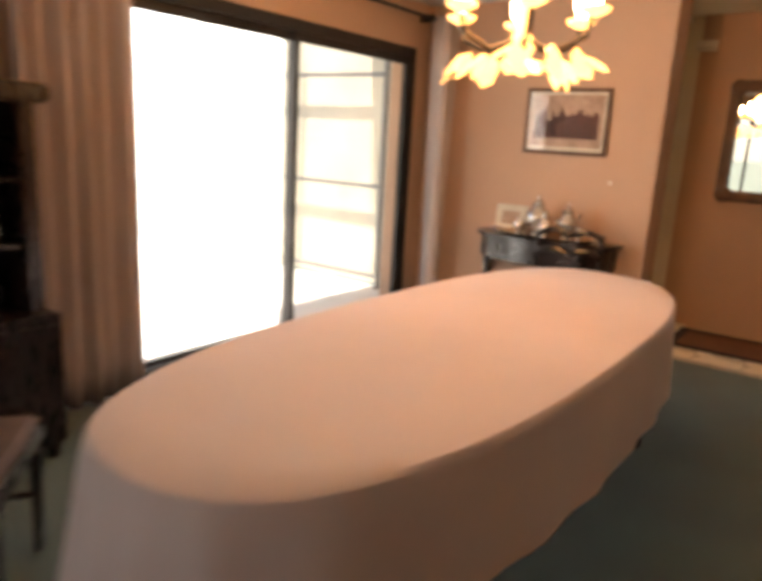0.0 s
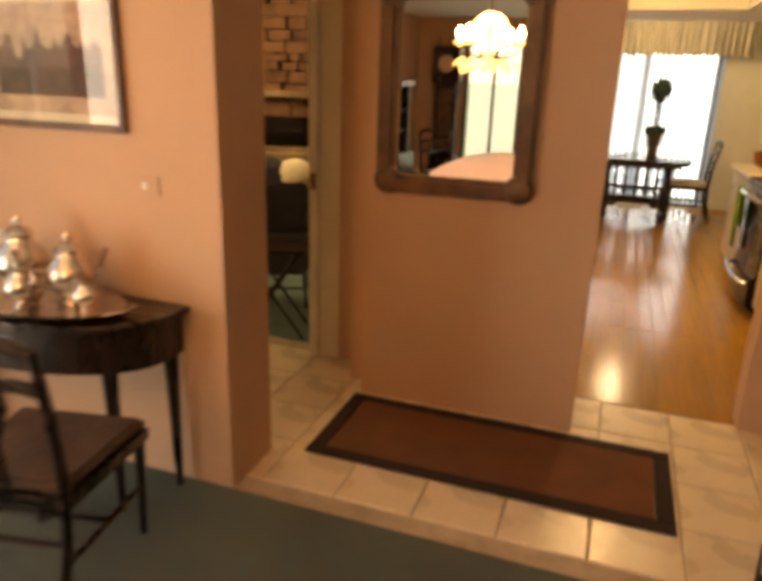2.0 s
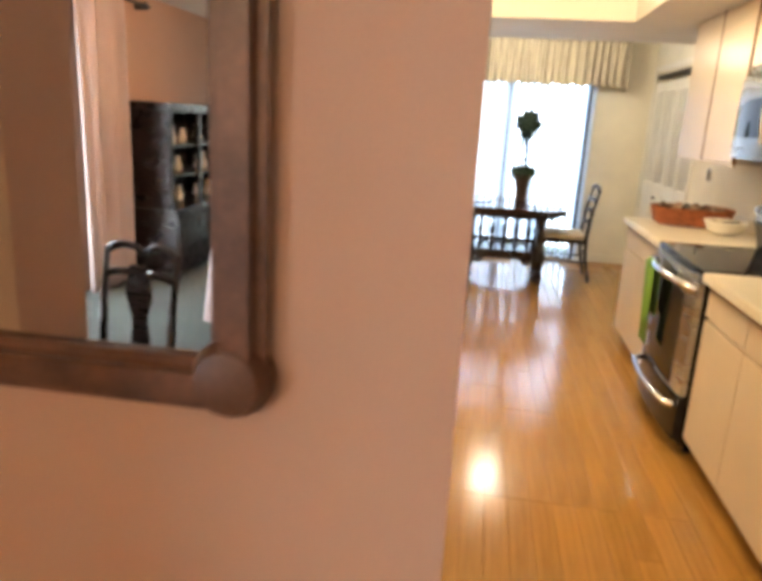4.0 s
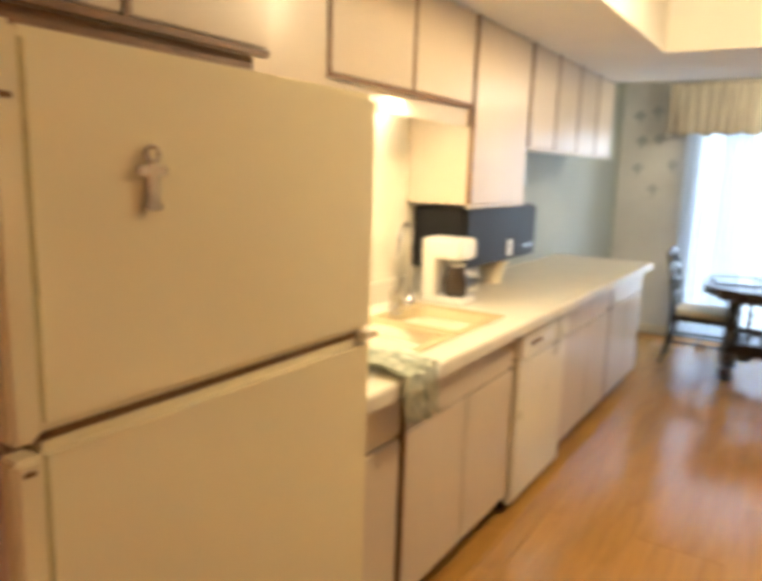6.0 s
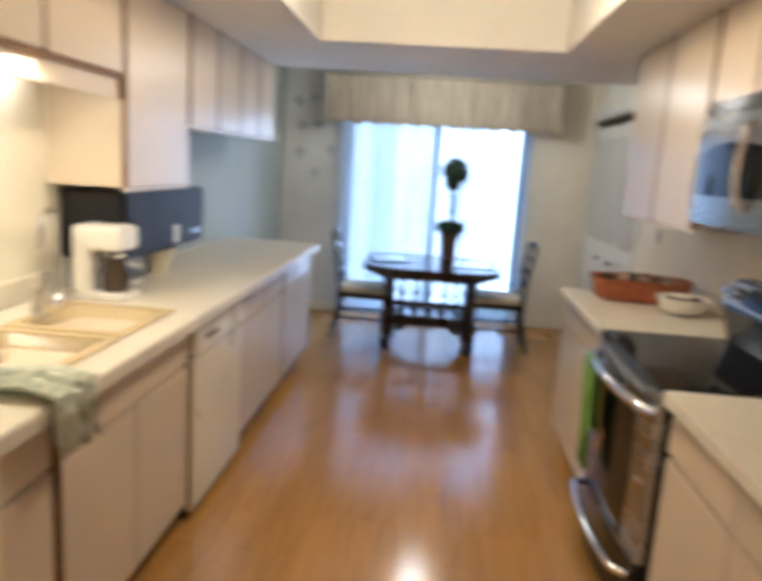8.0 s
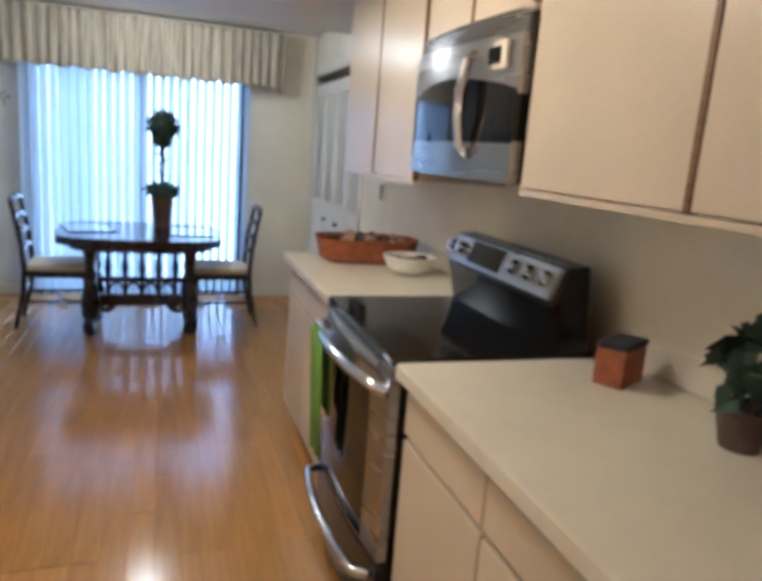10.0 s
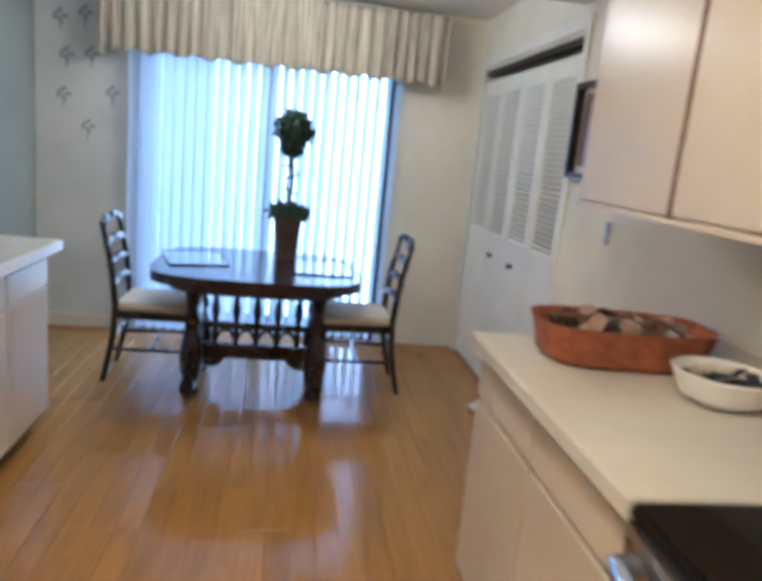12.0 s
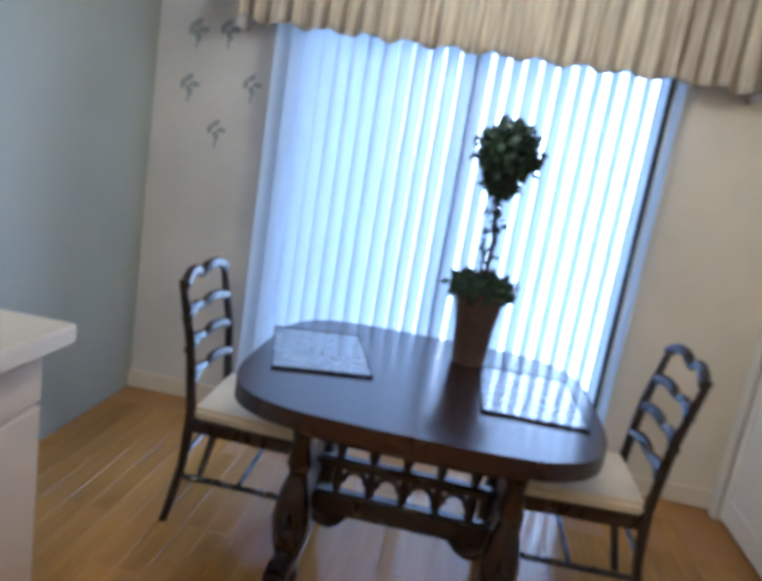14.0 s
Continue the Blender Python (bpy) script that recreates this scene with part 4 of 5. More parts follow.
sink = thing("kitchen_sink", "cream double-bowl kitchen sink set in the counter", "sink")
for a, b in ((SA0, SA1), (SB0, SB1)):
    bm = bmesh.new()
    vs = box(bm, SX0 + 0.004, a + 0.004, 0.74, SX1 - 0.004, b - 0.004, 0.916)
    bm.faces.remove([f for f in bm.faces if all(v.co.z > 0.9 for v in f.verts)][0])
    es = [e for e in bm.edges if not e.is_boundary]
    bmesh.ops.bevel(bm, geom=es, offset=0.03, segments=4, affect="EDGES")
    ob = part("bowl", bm, SINKM, sink)
    ob.modifiers.new("thick", "SOLIDIFY").thickness = 0.004
    rim = bmesh.new()
    for r in ((SX0 - 0.03, a - 0.028, SX0 + 0.006, b + 0.028), (SX1 - 0.006, a - 0.028, SX1 + 0.03, b + 0.028), (SX0 + 0.006, a - 0.028, SX1 - 0.006, a + 0.006), (SX0 + 0.006, b - 0.006, SX1 - 0.006, b + 0.028)):
        box(rim, r[0], r[1], 0.9135, r[2], r[3], 0.922)
    part("rim", rim, SINKM, sink)
    part("drain", lathe([(0.0, 0.744), (0.035, 0.744), (0.04, 0.748), (0.03, 0.75)], 16, cx=(SX0 + SX1) / 2, cy=(a + b) / 2), CHROME, sink)
fc = thing("kitchen_faucet", "chrome gooseneck faucet behind the sink", "faucet", pose(-1.19, 2.47, 0.912, 0, 0, -72))
part("base", lathe([(0.03, 0), (0.03, 0.015), (0.018, 0.03), (0.015, 0.06)], 16), CHROME, fc)
part("spout", tube([(0, 0, 0.05), (0, 0, 0.25), (0.015, 0, 0.31), (0.055, 0, 0.36), (0.12, 0, 0.385), (0.19, 0, 0.37), (0.235, 0, 0.32), (0.25, 0, 0.25)], 0.011, 10), CHROME, fc)
part("deck_plate", bbox(-0.03, -0.028, 0, 0.34, 0.028, 0.008, 0.003), CHROME, fc)
for x, hh in ((0.2, 1.5), (0.31, 1.1)):
    part("handle", lathe([(0.022, 0.008), (0.022, 0.03), (0.014, 0.05 * hh), (0.02, 0.08 * hh), (0.016, 0.1 * hh), (0.0, 0.105 * hh)], 12, cx=x), CHROME, fc)
towel = bmesh.new()
rows = []
for i in range(17):
    u = i / 16
    col = []
    for j, (x, z) in enumerate(((-0.8, 0.925), (-0.66, 0.925), (-0.555, 0.922), (-0.552, 0.88), (-0.556, 0.82), (-0.55, 0.77))):
        col.append(towel.verts.new((x + (0.01 * math.sin(u * 25 + j) if j > 1 else 0), 1.39 + 0.19 * u + 0.02 * math.sin(j * 1.7), z + 0.012 * math.sin(u * 19 + j * 1.3) + 0.01)))
    rows.append(col)
for a, b in zip(rows, rows[1:]):
    for j in range(5):
        towel.faces.new((a[j], b[j], b[j + 1], a[j + 1]))
tw = single("dish_towel", towel, WHITETOWEL, "crumpled checked dish towel hanging over the counter edge", "towel")
tw.modifiers.new("thick", "SOLIDIFY").thickness = 0.006

cm = thing("coffee_maker", "white drip coffee maker with a glass carafe", "coffee maker", pose(-1.06, 2.6, 0.912) @ Matrix.Scale(0.94, 4))
part("base", bbox(-0.1, -0.09, 0, 0.13, 0.09, 0.035, 0.008), WHITE, cm)
part("column", bbox(-0.1, -0.09, 0.035, -0.02, 0.09, 0.26, 0.008), WHITE, cm)
part("head", bbox(-0.1, -0.095, 0.225, 0.12, 0.095, 0.33, 0.012, 3), WHITE, cm)
ca = part("carafe", lathe([(0.05, 0.036), (0.062, 0.06), (0.065, 0.11), (0.045, 0.16), (0.045, 0.19)], 20, cx=0.055), mat("dark_glass", (0.05, 0.035, 0.025), 0.06, vary=0.1), cm, "dark glass carafe")
part("handle", tube([(0.1, 0.02, 0.16), (0.15, 0.05, 0.15), (0.15, 0.05, 0.08), (0.11, 0.03, 0.07)], 0.009, 8), WHITE, ca)
part("lid", lathe([(0.047, 0.19), (0.04, 0.2), (0.0, 0.205)], 16, cx=0.055), WHITE, ca)


def leaf_cluster(name, material, parent, centers, count, size, seed, label=""):
    rnd = random.Random(seed)
    bm = bmesh.new()
    for cx, cy, cz, r, rz in centers:
        for _ in range(count):
            d = Vector((rnd.gauss(0, 1), rnd.gauss(0, 1), rnd.gauss(0, 1))).normalized()
            p = Vector((cx + r * d.x * rnd.uniform(0.6, 1.08), cy + r * d.y * rnd.uniform(0.6, 1.08), cz + rz * d.z * rnd.uniform(0.6, 1.08)))
            q = Euler((rnd.uniform(0, 6.3), rnd.uniform(0, 6.3), rnd.uniform(0, 6.3))).to_matrix()
            s = size * rnd.uniform(0.6, 1.3)
            vs = [bm.verts.new(p + q @ Vector(v) * s) for v in ((0, 0, 0), (0.5, 0.3, 0.1), (1, 0, 0), (0.5, -0.3, 0.1))]
            bm.faces.new(vs[:3])
            bm.faces.new((vs[0], vs[2], vs[3]))
    return part(name, bm, material, parent, label)


hp = thing("potted_plant", "small green plant in a cream pot on the counter", "plant", pose(-1.13, 3.3, 0.912) @ Matrix.Scale(1.18, 4))
part("pot", lathe([(0.05, 0), (0.07, 0.09), (0.078, 0.09), (0.078, 0.11), (0.065, 0.11), (0.06, 0.09)], 20), ENAMEL, hp)
part("soil", lathe([(0.0, 0.092), (0.063, 0.092), (0.0, 0.1)], 16), SUBFLOOR, hp)
leaf_cluster("leaves", LEAF, hp, [(0, 0, 0.2, 0.075, 0.1), (0, 0.01, 0.3, 0.06, 0.06)], 110, 0.05, 4)
mwv = thing("compact_microwave", "black compact microwave hung below the wall cabinet", "microwave", pose(-1.28, 3.07, 1.055))
part("body", bbox(-0.018, -0.4, 0.0, 0.26, 0.56, 0.305, 0.01), DULLBLACK, mwv)
part("door", bbox(0.26, -0.39, 0.012, 0.28, 0.3, 0.295, 0.005), DULLBLACK, mwv)
part("panel", bbox(0.26, 0.305, 0.012, 0.277, 0.55, 0.295, 0.004), DULLBLACK, mwv)
part("label_sticker", bbox(0.28, 0.13, 0.03, 0.282, 0.19, 0.12, 0.0005), WHITE, mwv)
for k in range(3):
    part("button", bbox(0.277, 0.36 + 0.05 * k, 0.06, 0.281, 0.395 + 0.05 * k, 0.08, 0.001), STEEL, mwv)


def wall_unit(y0, y1, z0, z1, xf, s, wall, doors, label, group, pull=False):
    u = thing("wall_cabinet", label, "cabinet", group=group)
    xa, xb = sorted((xf, wall))
    part("body", boxes((xa, y0, z0, xb, y1, z1)), CABINET, u)
    for k in range(doors):
        a, b = y0 + (y1 - y0) * k / doors, y0 + (y1 - y0) * (k + 1) / doors
        door_front(u, a + 0.012, b + 0.002, z0, z1, xf + s * 0.002, s)
    xs = sorted((xf + s * 0.0005, xf + s * 0.023))
    for k in range(doors):
        yk = y0 + (y1 - y0) * k / doors
        part("edge_strip", boxes((xs[0], yk, z0, xs[1], yk + 0.014, z1)), CAB_EDGE, u, "dark oak edge between doors")
    part("pull_strip", boxes((xs[0], y0, z0 - 0.016, xs[1], y1, z0 - 0.0005)), CAB_EDGE if pull else CABINET, u, "dark oak pull strip" if pull else "cream lower edge strip")
    return u


UF = -0.98
ofc = wall_unit(0.2, 0.96, 1.785, LOW - 0.002, -0.72, 1, WL, 2, "cream cabinet above the refrigerator", "left wall cabinets", True)
# Added dark board: gives the shaded gap over the refrigerator its darkness.
part("recess_shade_board", boxes((-0.74, 0.24, 1.73, -0.722, 0.93, 1.768)), CAB_EDGE, ofc, "dark board standing in for the shade above the refrigerator")
sink_cab = wall_unit(1.52, 2.58, 1.83, LOW - 0.002, UF, 1, WL, 2, "short cream cabinet above the sink", "left wall cabinets", True)
part("light_fascia", bbox(UF - 0.02, 1.52, 1.735, UF, 2.59, 1.813, 0.002), CABINET, sink_cab, "cream fascia hiding the strip lamp")
wall_unit(0.965, 1.515, 1.72, LOW - 0.002, UF, 1, WL, 1, "plain cream cabinet beside the refrigerator cabinet", "left wall cabinets")
wall_unit(2.6, 3.28, 1.38, LOW - 0.002, UF, 1, WL, 1, "tall cream wall cabinet beside the sink", "left wall cabinets")
wall_unit(3.3, 5.0, 1.68, LOW - 0.002, UF, 1, WL, 4, "row of short cream wall cabinets", "left wall cabinets")
ucl = thing("under_cabinet_light", "lit strip lamp below the cabinet over the sink", "lamp", pose(-1.2, 1.95, 1.8))
part("housing", bbox(-0.08, -0.5, 0.0, 0.08, 0.5, 0.028, 0.004), WHITE, ucl)
part("tube", tube([(0.0, -0.46, -0.012), (0.0, 0.46, -0.012)], 0.013, 10), DOME, ucl)

# ---- kitchen: right run ----
RF, RE = 1.12, 1.065
base_unit(0.52, 1.97, RF, -1, WR, 3, 3, "cream laminate base cabinet with oak strips", "right base cabinets")
base_unit(2.77, 3.78, RF, -1, WR, 2, 2, "cream laminate base cabinet at the run's end", "right base cabinets")
for y0, y1, lb in ((0.52, 1.975, "cream laminate counter before the stove"), (2.765, 3.81, "cream laminate counter past the stove")):
    c2 = thing("counter", lb, "worktop")
    part("top", bbox(RE, y0, 0.868, WR, y1, 0.912, 0.004), COUNTER, c2)
    part("backsplash", bbox(WR - 0.02, y0, 0.914, WR, y1, 1.0, 0.003), COUNTER, c2)


def bowed(half, back, front, z0, z1, bow, arch=0.0, n=14):
    """An upright panel across y whose face swells towards -x; arch lifts the middle of its upper edge."""
    bm = bmesh.new()
    rings = []
    for k in range(n + 1):
        u = 2 * k / n - 1
        x, z = front - bow * (1 - u * u), z1 + arch * (1 - u * u) - arch
        rings.append([bm.verts.new(p) for p in ((back, half * u, z0), (x, half * u, z0), (x, half * u, z), (back, half * u, z))])
    for a, b in zip(rings, rings[1:]):
        for i in range(4):
            bm.faces.new((a[i], a[(i + 1) % 4], b[(i + 1) % 4], b[i]))
    bm.faces.new(rings[0][::-1])
    bm.faces.new(rings[-1])
    return bm


def stove():
    s = thing("stove", "steel and black freestanding electric range", "stove", pose(1.07, 2.37, 0))
    part("body", boxes((0.02, -0.38, 0.05, 0.68, 0.38, 0.89)), BLACK, s)
    for x in (0.08, 0.6):
        for y in (-0.34, 0.34):
            part("foot", lathe([(0.02, 0), (0.02, 0.05)], 8, cx=x, cy=y), BLACK, s)
    part("cooktop", bbox(-0.01, -0.382, 0.89, 0.62, 0.382, 0.918, 0.006, 3), BLACKGLASS, s, "black glass cooktop")
    part("front_trim", bowed(0.38, 0.02, -0.012, 0.862, 0.888, 0.03), STEEL, s, "bowed steel edge below the cooktop")
    d = part("oven_door", bowed(0.378, 0.02, -0.01, 0.3, 0.855, 0.025), STEEL, s, "bowed stainless oven door")
    part("window", bowed(0.345, -0.004, -0.0125, 0.31, 0.79, 0.0245, arch=0.03), BLACKGLASS, d, "black oven window with an arched top")
    part("handle", tube([(-0.01, -0.35, 0.815), (-0.04, -0.34, 0.825)] + [(-0.052 - 0.033 * (1 - (k / 4 - 1) ** 2), -0.31 + 0.0775 * k, 0.83) for k in range(9)] + [(-0.04, 0.34, 0.825), (-0.01, 0.35, 0.815)], 0.018, 12), CHROME, d, "thick bowed chrome handle")
    w = part("warming_drawer", bowed(0.378, 0.02, -0.01, 0.07, 0.29, 0.025), BLACK, s)
    part("handle", tube([(-0.02, -0.34, 0.24), (-0.06, -0.32, 0.245)] + [(-0.07 - 0.025 * (1 - (k / 4 - 1) ** 2), -0.29 + 0.0725 * k, 0.248) for k in range(9)] + [(-0.06, 0.32, 0.245), (-0.02, 0.34, 0.24)], 0.016, 12), CHROME, w)
    bg = bmesh.new()
    prof = [(0.5, 0.919), (0.475, 1.03), (0.46, 1.06), (0.505, 1.175), (0.57, 1.18), (0.6, 0.919)]
    a = [bg.verts.new((x, -0.38, z)) for x, z in prof]
    b = [bg.verts.new((x, 0.38, z)) for x, z in prof]
    bg.faces.new(a)
    bg.faces.new(b[::-1])
    for i in range(6):
        bg.faces.new((a[i], a[(i + 1) % 6], b[(i + 1) % 6], b[i]))
    g = part("backguard", bg, BLACK, s)
    pm = Matrix.Translation((0.4825, 0, 1.125)) @ Matrix.Rotation(radians(21), 4, "Y")
    st = bmesh.new()
    box(st, -0.012, -0.379, -0.07, 0.02, 0.379, 0.062, pm)
    part("steel_panel", bev(st, 0.016, 4), STEEL, g, "rounded glossy steel control panel")
    dp = bmesh.new()
    box(dp, -0.016, -0.04, -0.04, -0.011, 0.2, 0.04, pm)
    part("display", dp, BLACKGLASS, g)
    for y in (-0.32, -0.225, -0.13, 0.265, 0.335):
        kn = lathe([(0.026, 0), (0.026, 0.012), (0.02, 0.03), (0.0, 0.031)], 18)
        bmesh.ops.transform(kn, matrix=pm @ Matrix.Translation((-0.011, y, 0)) @ Matrix.Rotation(radians(-90), 4, "Y"), verts=list(kn.verts))
        part("knob", kn, CHROME, g)


stove()
gt = bmesh.new()
rows = []
for i in range(13):
    u = i / 12
    col = []
    for j, (x, z) in enumerate(((0.985, 0.4), (0.978, 0.55), (0.973, 0.7), (0.97, 0.825), (0.988, 0.853), (1.008, 0.825), (1.014, 0.7), (1.018, 0.56))):
        col.append(gt.verts.new((x + 0.006 * math.sin(u * 14 + j * 0.4) * (1 if j < 3 else 0.2), 2.45 + 0.17 * u * (1 - 0.12 * (j < 2)), z)))
    rows.append(col)
for a, b in zip(rows, rows[1:]):
    for j in range(7):
        gt.faces.new((a[j], b[j], b[j + 1], a[j + 1]))
g2 = single("kitchen_towel", gt, GREENTOWEL, "green kitchen towel hanging from the oven handle", "towel")
g2.modifiers.new("thick", "SOLIDIFY").thickness = 0.005

RU = 1.39
wall_unit(2.77, 3.84, 1.36, LOW - 0.002, RU, -1, WR, 2, "cream wall cabinet past the microwave", "right wall cabinets")
wall_unit(1.99, 2.75, 1.86, LOW - 0.002, RU, -1, WR, 2, "short cream cabinet above the microwave", "right wall cabinets")
wall_unit(0.75, 1.97, 1.39, LOW - 0.002, RU, -1, WR, 2, "cream wall cabinet before the microwave", "right wall cabinets")


def microwave():
    m = thing("microwave_oven", "stainless over-the-range microwave with a dark bowed window", "microwave", pose(1.345, 2.37, 1.4))
    part("body", boxes((0.03, -0.378, 0, 0.433, 0.378, 0.455)), BLACK, m)
    part("lower_band", bowed(0.378, 0.028, -0.002, 0.0, 0.112, 0.035), STEEL, m, "bowed stainless lower band")
    part("upper_band", bowed(0.378, 0.028, -0.002, 0.235, 0.385, 0.035), STEEL, m, "bowed stainless upper band")
    part("window", bowed(0.376, 0.028, -0.004, 0.106, 0.292, 0.035, arch=0.045), BLACKGLASS, m, "dark window with an arched top")
    part("display", bbox(-0.024, -0.3, 0.315, -0.015, -0.23, 0.36, 0.001), BLACKGLASS, m)
    part("display_surround", bbox(-0.021, -0.335, 0.3, -0.012, -0.195, 0.375, 0.002), ENAMEL, m)
    part("handle", tube([(-0.03, -0.165, 0.35), (-0.055, -0.165, 0.33), (-0.07, -0.168, 0.24), (-0.07, -0.168, 0.17), (-0.055, -0.165, 0.09), (-0.03, -0.165, 0.07)], 0.016, 12), CHROME, m, "upright curved chrome handle")
    for k in range(6):
        part("vent_slat", bowed(0.376, 0.03, 0.004 + 0.003 * k, 0.39 + 0.0115 * k, 0.3955 + 0.0115 * k, 0.03, n=8), STEEL, m)


microwave()

bk = thing("basket", "terracotta wicker serving basket heaped with small things", "basket", pose(1.445, 3.57, 0.912, 0, 0, -4))
bm = bmesh.new()
rings = [[bm.verts.new((x, y, z)) for x, y in superellipse(a, b, 3.4, 40)] for a, b, z in ((0.2, 0.105, 0.0), (0.235, 0.13, 0.02), (0.258, 0.15, 0.115), (0.262, 0.154, 0.122), (0.25, 0.142, 0.118), (0.225, 0.122, 0.035))]
for p, q in zip(rings, rings[1:]):
    for i in range(40):
        bm.faces.new((p[i], p[(i + 1) % 40], q[(i + 1) % 40], q[i]))
bm.faces.new(rings[0][::-1])
bm.faces.new(rings[-1])
part("bowl", bm, WICKER, bk)
rnd = random.Random(21)
for k in range(26):
    a, rr = 2.4 * k, 0.2 * math.sqrt((k + 0.5) / 26)
    w, d = rnd.uniform(0.025, 0.06), rnd.uniform(0.015, 0.03)
    bm = bbox(-w, -d, -0.014, w, d, 0.014, 0.008)
    o = part("wrapped_item", bm, (PAPER, DARKWOOD, SCENERY, TANFAB, BLUEFAB, MIRFRAME)[k % 6], bk)
    o.matrix_basis = pose(rr * math.cos(a), 0.55 * rr * math.sin(a), 0.098 + 0.009 * (k % 3), rnd.uniform(-30, 30), rnd.uniform(-30, 30), rnd.uniform(0, 180))
part("liner_cloth", slab(superellipse(0.236, 0.13, 3.4, 32), 0.06, 0.085), SCENERY, bk, "brown lining cloth")
bl = thing("bowl", "white ceramic bowl with a patterned rim on the counter", "bowl", pose(1.56, 3.25, 0.912) @ Matrix.Scale(1.1, 4))
part("shell", lathe([(0.05, 0), (0.09, 0.02), (0.115, 0.075), (0.11, 0.078), (0.08, 0.028), (0.0, 0.018)], 28), WHITE, bl)
part("contents", lathe([(0.0, 0.05), (0.1, 0.055), (0.0, 0.06)], 18), BLUEFAB, bl, "dark filling")
for k in range(9):
    o = part("wrapped_sweet", bbox(-0.025, -0.014, -0.01, 0.025, 0.014, 0.01, 0.005), (PAPER, SILVER, BLUEFAB)[k % 3], bl)
    o.matrix_basis = pose(0.06 * math.cos(2.4 * k), 0.06 * math.sin(2.4 * k), 0.066, rnd.uniform(-20, 20), rnd.uniform(-20, 20), 50 * k)
bx = thing("food_box", "small printed food box on the counter", "box", pose(1.62, 1.78, 0.912, 0, 0, 30))
part("carton", bbox(-0.07, -0.04, 0, 0.07, 0.04, 0.1, 0.003), WICKER, bx)
part("lid", bbox(-0.072, -0.042, 0.1, 0.072, 0.042, 0.115, 0.003), BLUEFAB, bx)
pl2 = thing("potted_plant", "dark spiky plant in a pot on the counter", "plant", pose(1.62, 1.38, 0.912))
part("pot", lathe([(0.04, 0), (0.06, 0.09), (0.055, 0.09), (0.045, 0.07)], 16), POTM, pl2)
leaf_cluster("leaves", LEAF, pl2, [(0, 0, 0.18, 0.08, 0.08)], 70, 0.08, 9)
ol = thing("wall_socket", "cream wall socket plate with a hanging cord", "socket", pose(WR, 4.39, 1.21))
part("plate", bbox(-0.006, -0.035, -0.055, 0, 0.035, 0.055, 0.002), TRIM, ol)
part("plug", bbox(-0.022, -0.012, -0.05, -0.006, 0.012, 0.045, 0.004), STEEL, ol)

# ---- closet, picture, lamp ----
cl = thing("closet_doors", "white bifold closet doors with louvred tops", "closet door", pose(1.8, 5.765, 0))
cl["kind"] = "structure"
for k in range(4):
    y0, y1 = -0.83 + 0.4125 * k + 0.003, -0.83 + 0.4125 * (k + 1) - 0.003
    p = part("panel", boxes((-0.015, y0, 0.03, 0.015, y0 + 0.055, 2.0), (-0.015, y1 - 0.055, 0.03, 0.015, y1, 2.0), (-0.015, y0 + 0.055, 1.9, 0.015, y1 - 0.055, 2.0), (-0.015, y0 + 0.055, 0.03, 0.015, y1 - 0.055, 0.14), (-0.015, y0 + 0.055, 0.9, 0.015, y1 - 0.055, 1.0), (-0.006, y0 + 0.055, 0.14, 0.006, y1 - 0.055, 0.9)), TRIM, cl)
    slat = bmesh.new()
    box(slat, -0.021, y0 + 0.05, -0.0035, 0.021, y1 - 0.05, 0.0035, Matrix.Rotation(radians(52), 4, "Y"))
    sm = mesh("louvre_slat", slat, TRIM, False)
    for j in range(30):
        o = new("louvre_slat", sm)
        o.parent = p
        o.location.z = 1.015 + 0.0298 * j
    if k in (1, 2):
        yk = (y0 + y1) / 2
        kn = lathe([(0.01, 0), (0.01, 0.012), (0.018, 0.025), (0.0, 0.034)], 14)
        bmesh.ops.transform(kn, matrix=Matrix.Translation((-0.015, yk, 0.855)) @ Matrix.Rotation(radians(-90), 4, "Y"), verts=list(kn.verts))
        part("knob", kn, BRONZE, p, "dark knob")
structure("trim_closet", boxes((1.765, 4.87, 0, 1.785, 4.93, 2.16), (1.765, 6.6, 0, 1.785, 6.66, 2.16), (1.765, 4.93, 2.1, 1.785, 6.6, 2.16)), TRIM, "cream painted closet casing", "trim")
structure("trim_track", boxes((1.79, 4.93, 2.045, 1.83, 6.6, 2.078)), BRONZE, "dark closet door track", "trim")
pc2 = wall_picture(pose(1.78, 4.71, 1.63, 0, 0, -90), 0.29, 0.43, "small picture in a dark wooden frame", DARKWOOD, MIRFRAME, 0.05)

for nm, x, y, z, r, lb in (("ceiling_lamp", 0.3, 2.4, TRAYZ, 0.2, "round lit dome lamp in the light tray"), ("ceiling_lamp", 0.35, 5.6, H, 0.14, "round lit dome lamp on the nook ceiling"), ("ceiling_lamp", -4.375, 2.213, H, 0.13, "round lit dome lamp on the living room ceiling")):
    l = thing(nm, lb, "lamp", pose(x, y, z))
    part("base", lathe([(r * 0.9, 0.0), (r, -0.012), (r, -0.025), (r * 0.9, -0.028)], 32), CHROME, l)
    o = part("dome", lathe([(r * 0.95, -0.026), (r * 0.92, -0.05), (r * 0.7, -0.085), (r * 0.35, -0.105), (0.0, -0.11)], 32), DOME, l, "glowing frosted dome")
    o.visible_shadow = False
sd = thing("smoke_detector", "dark round smoke detector on the nook ceiling", "smoke detector", pose(0.95, 5.5, H))
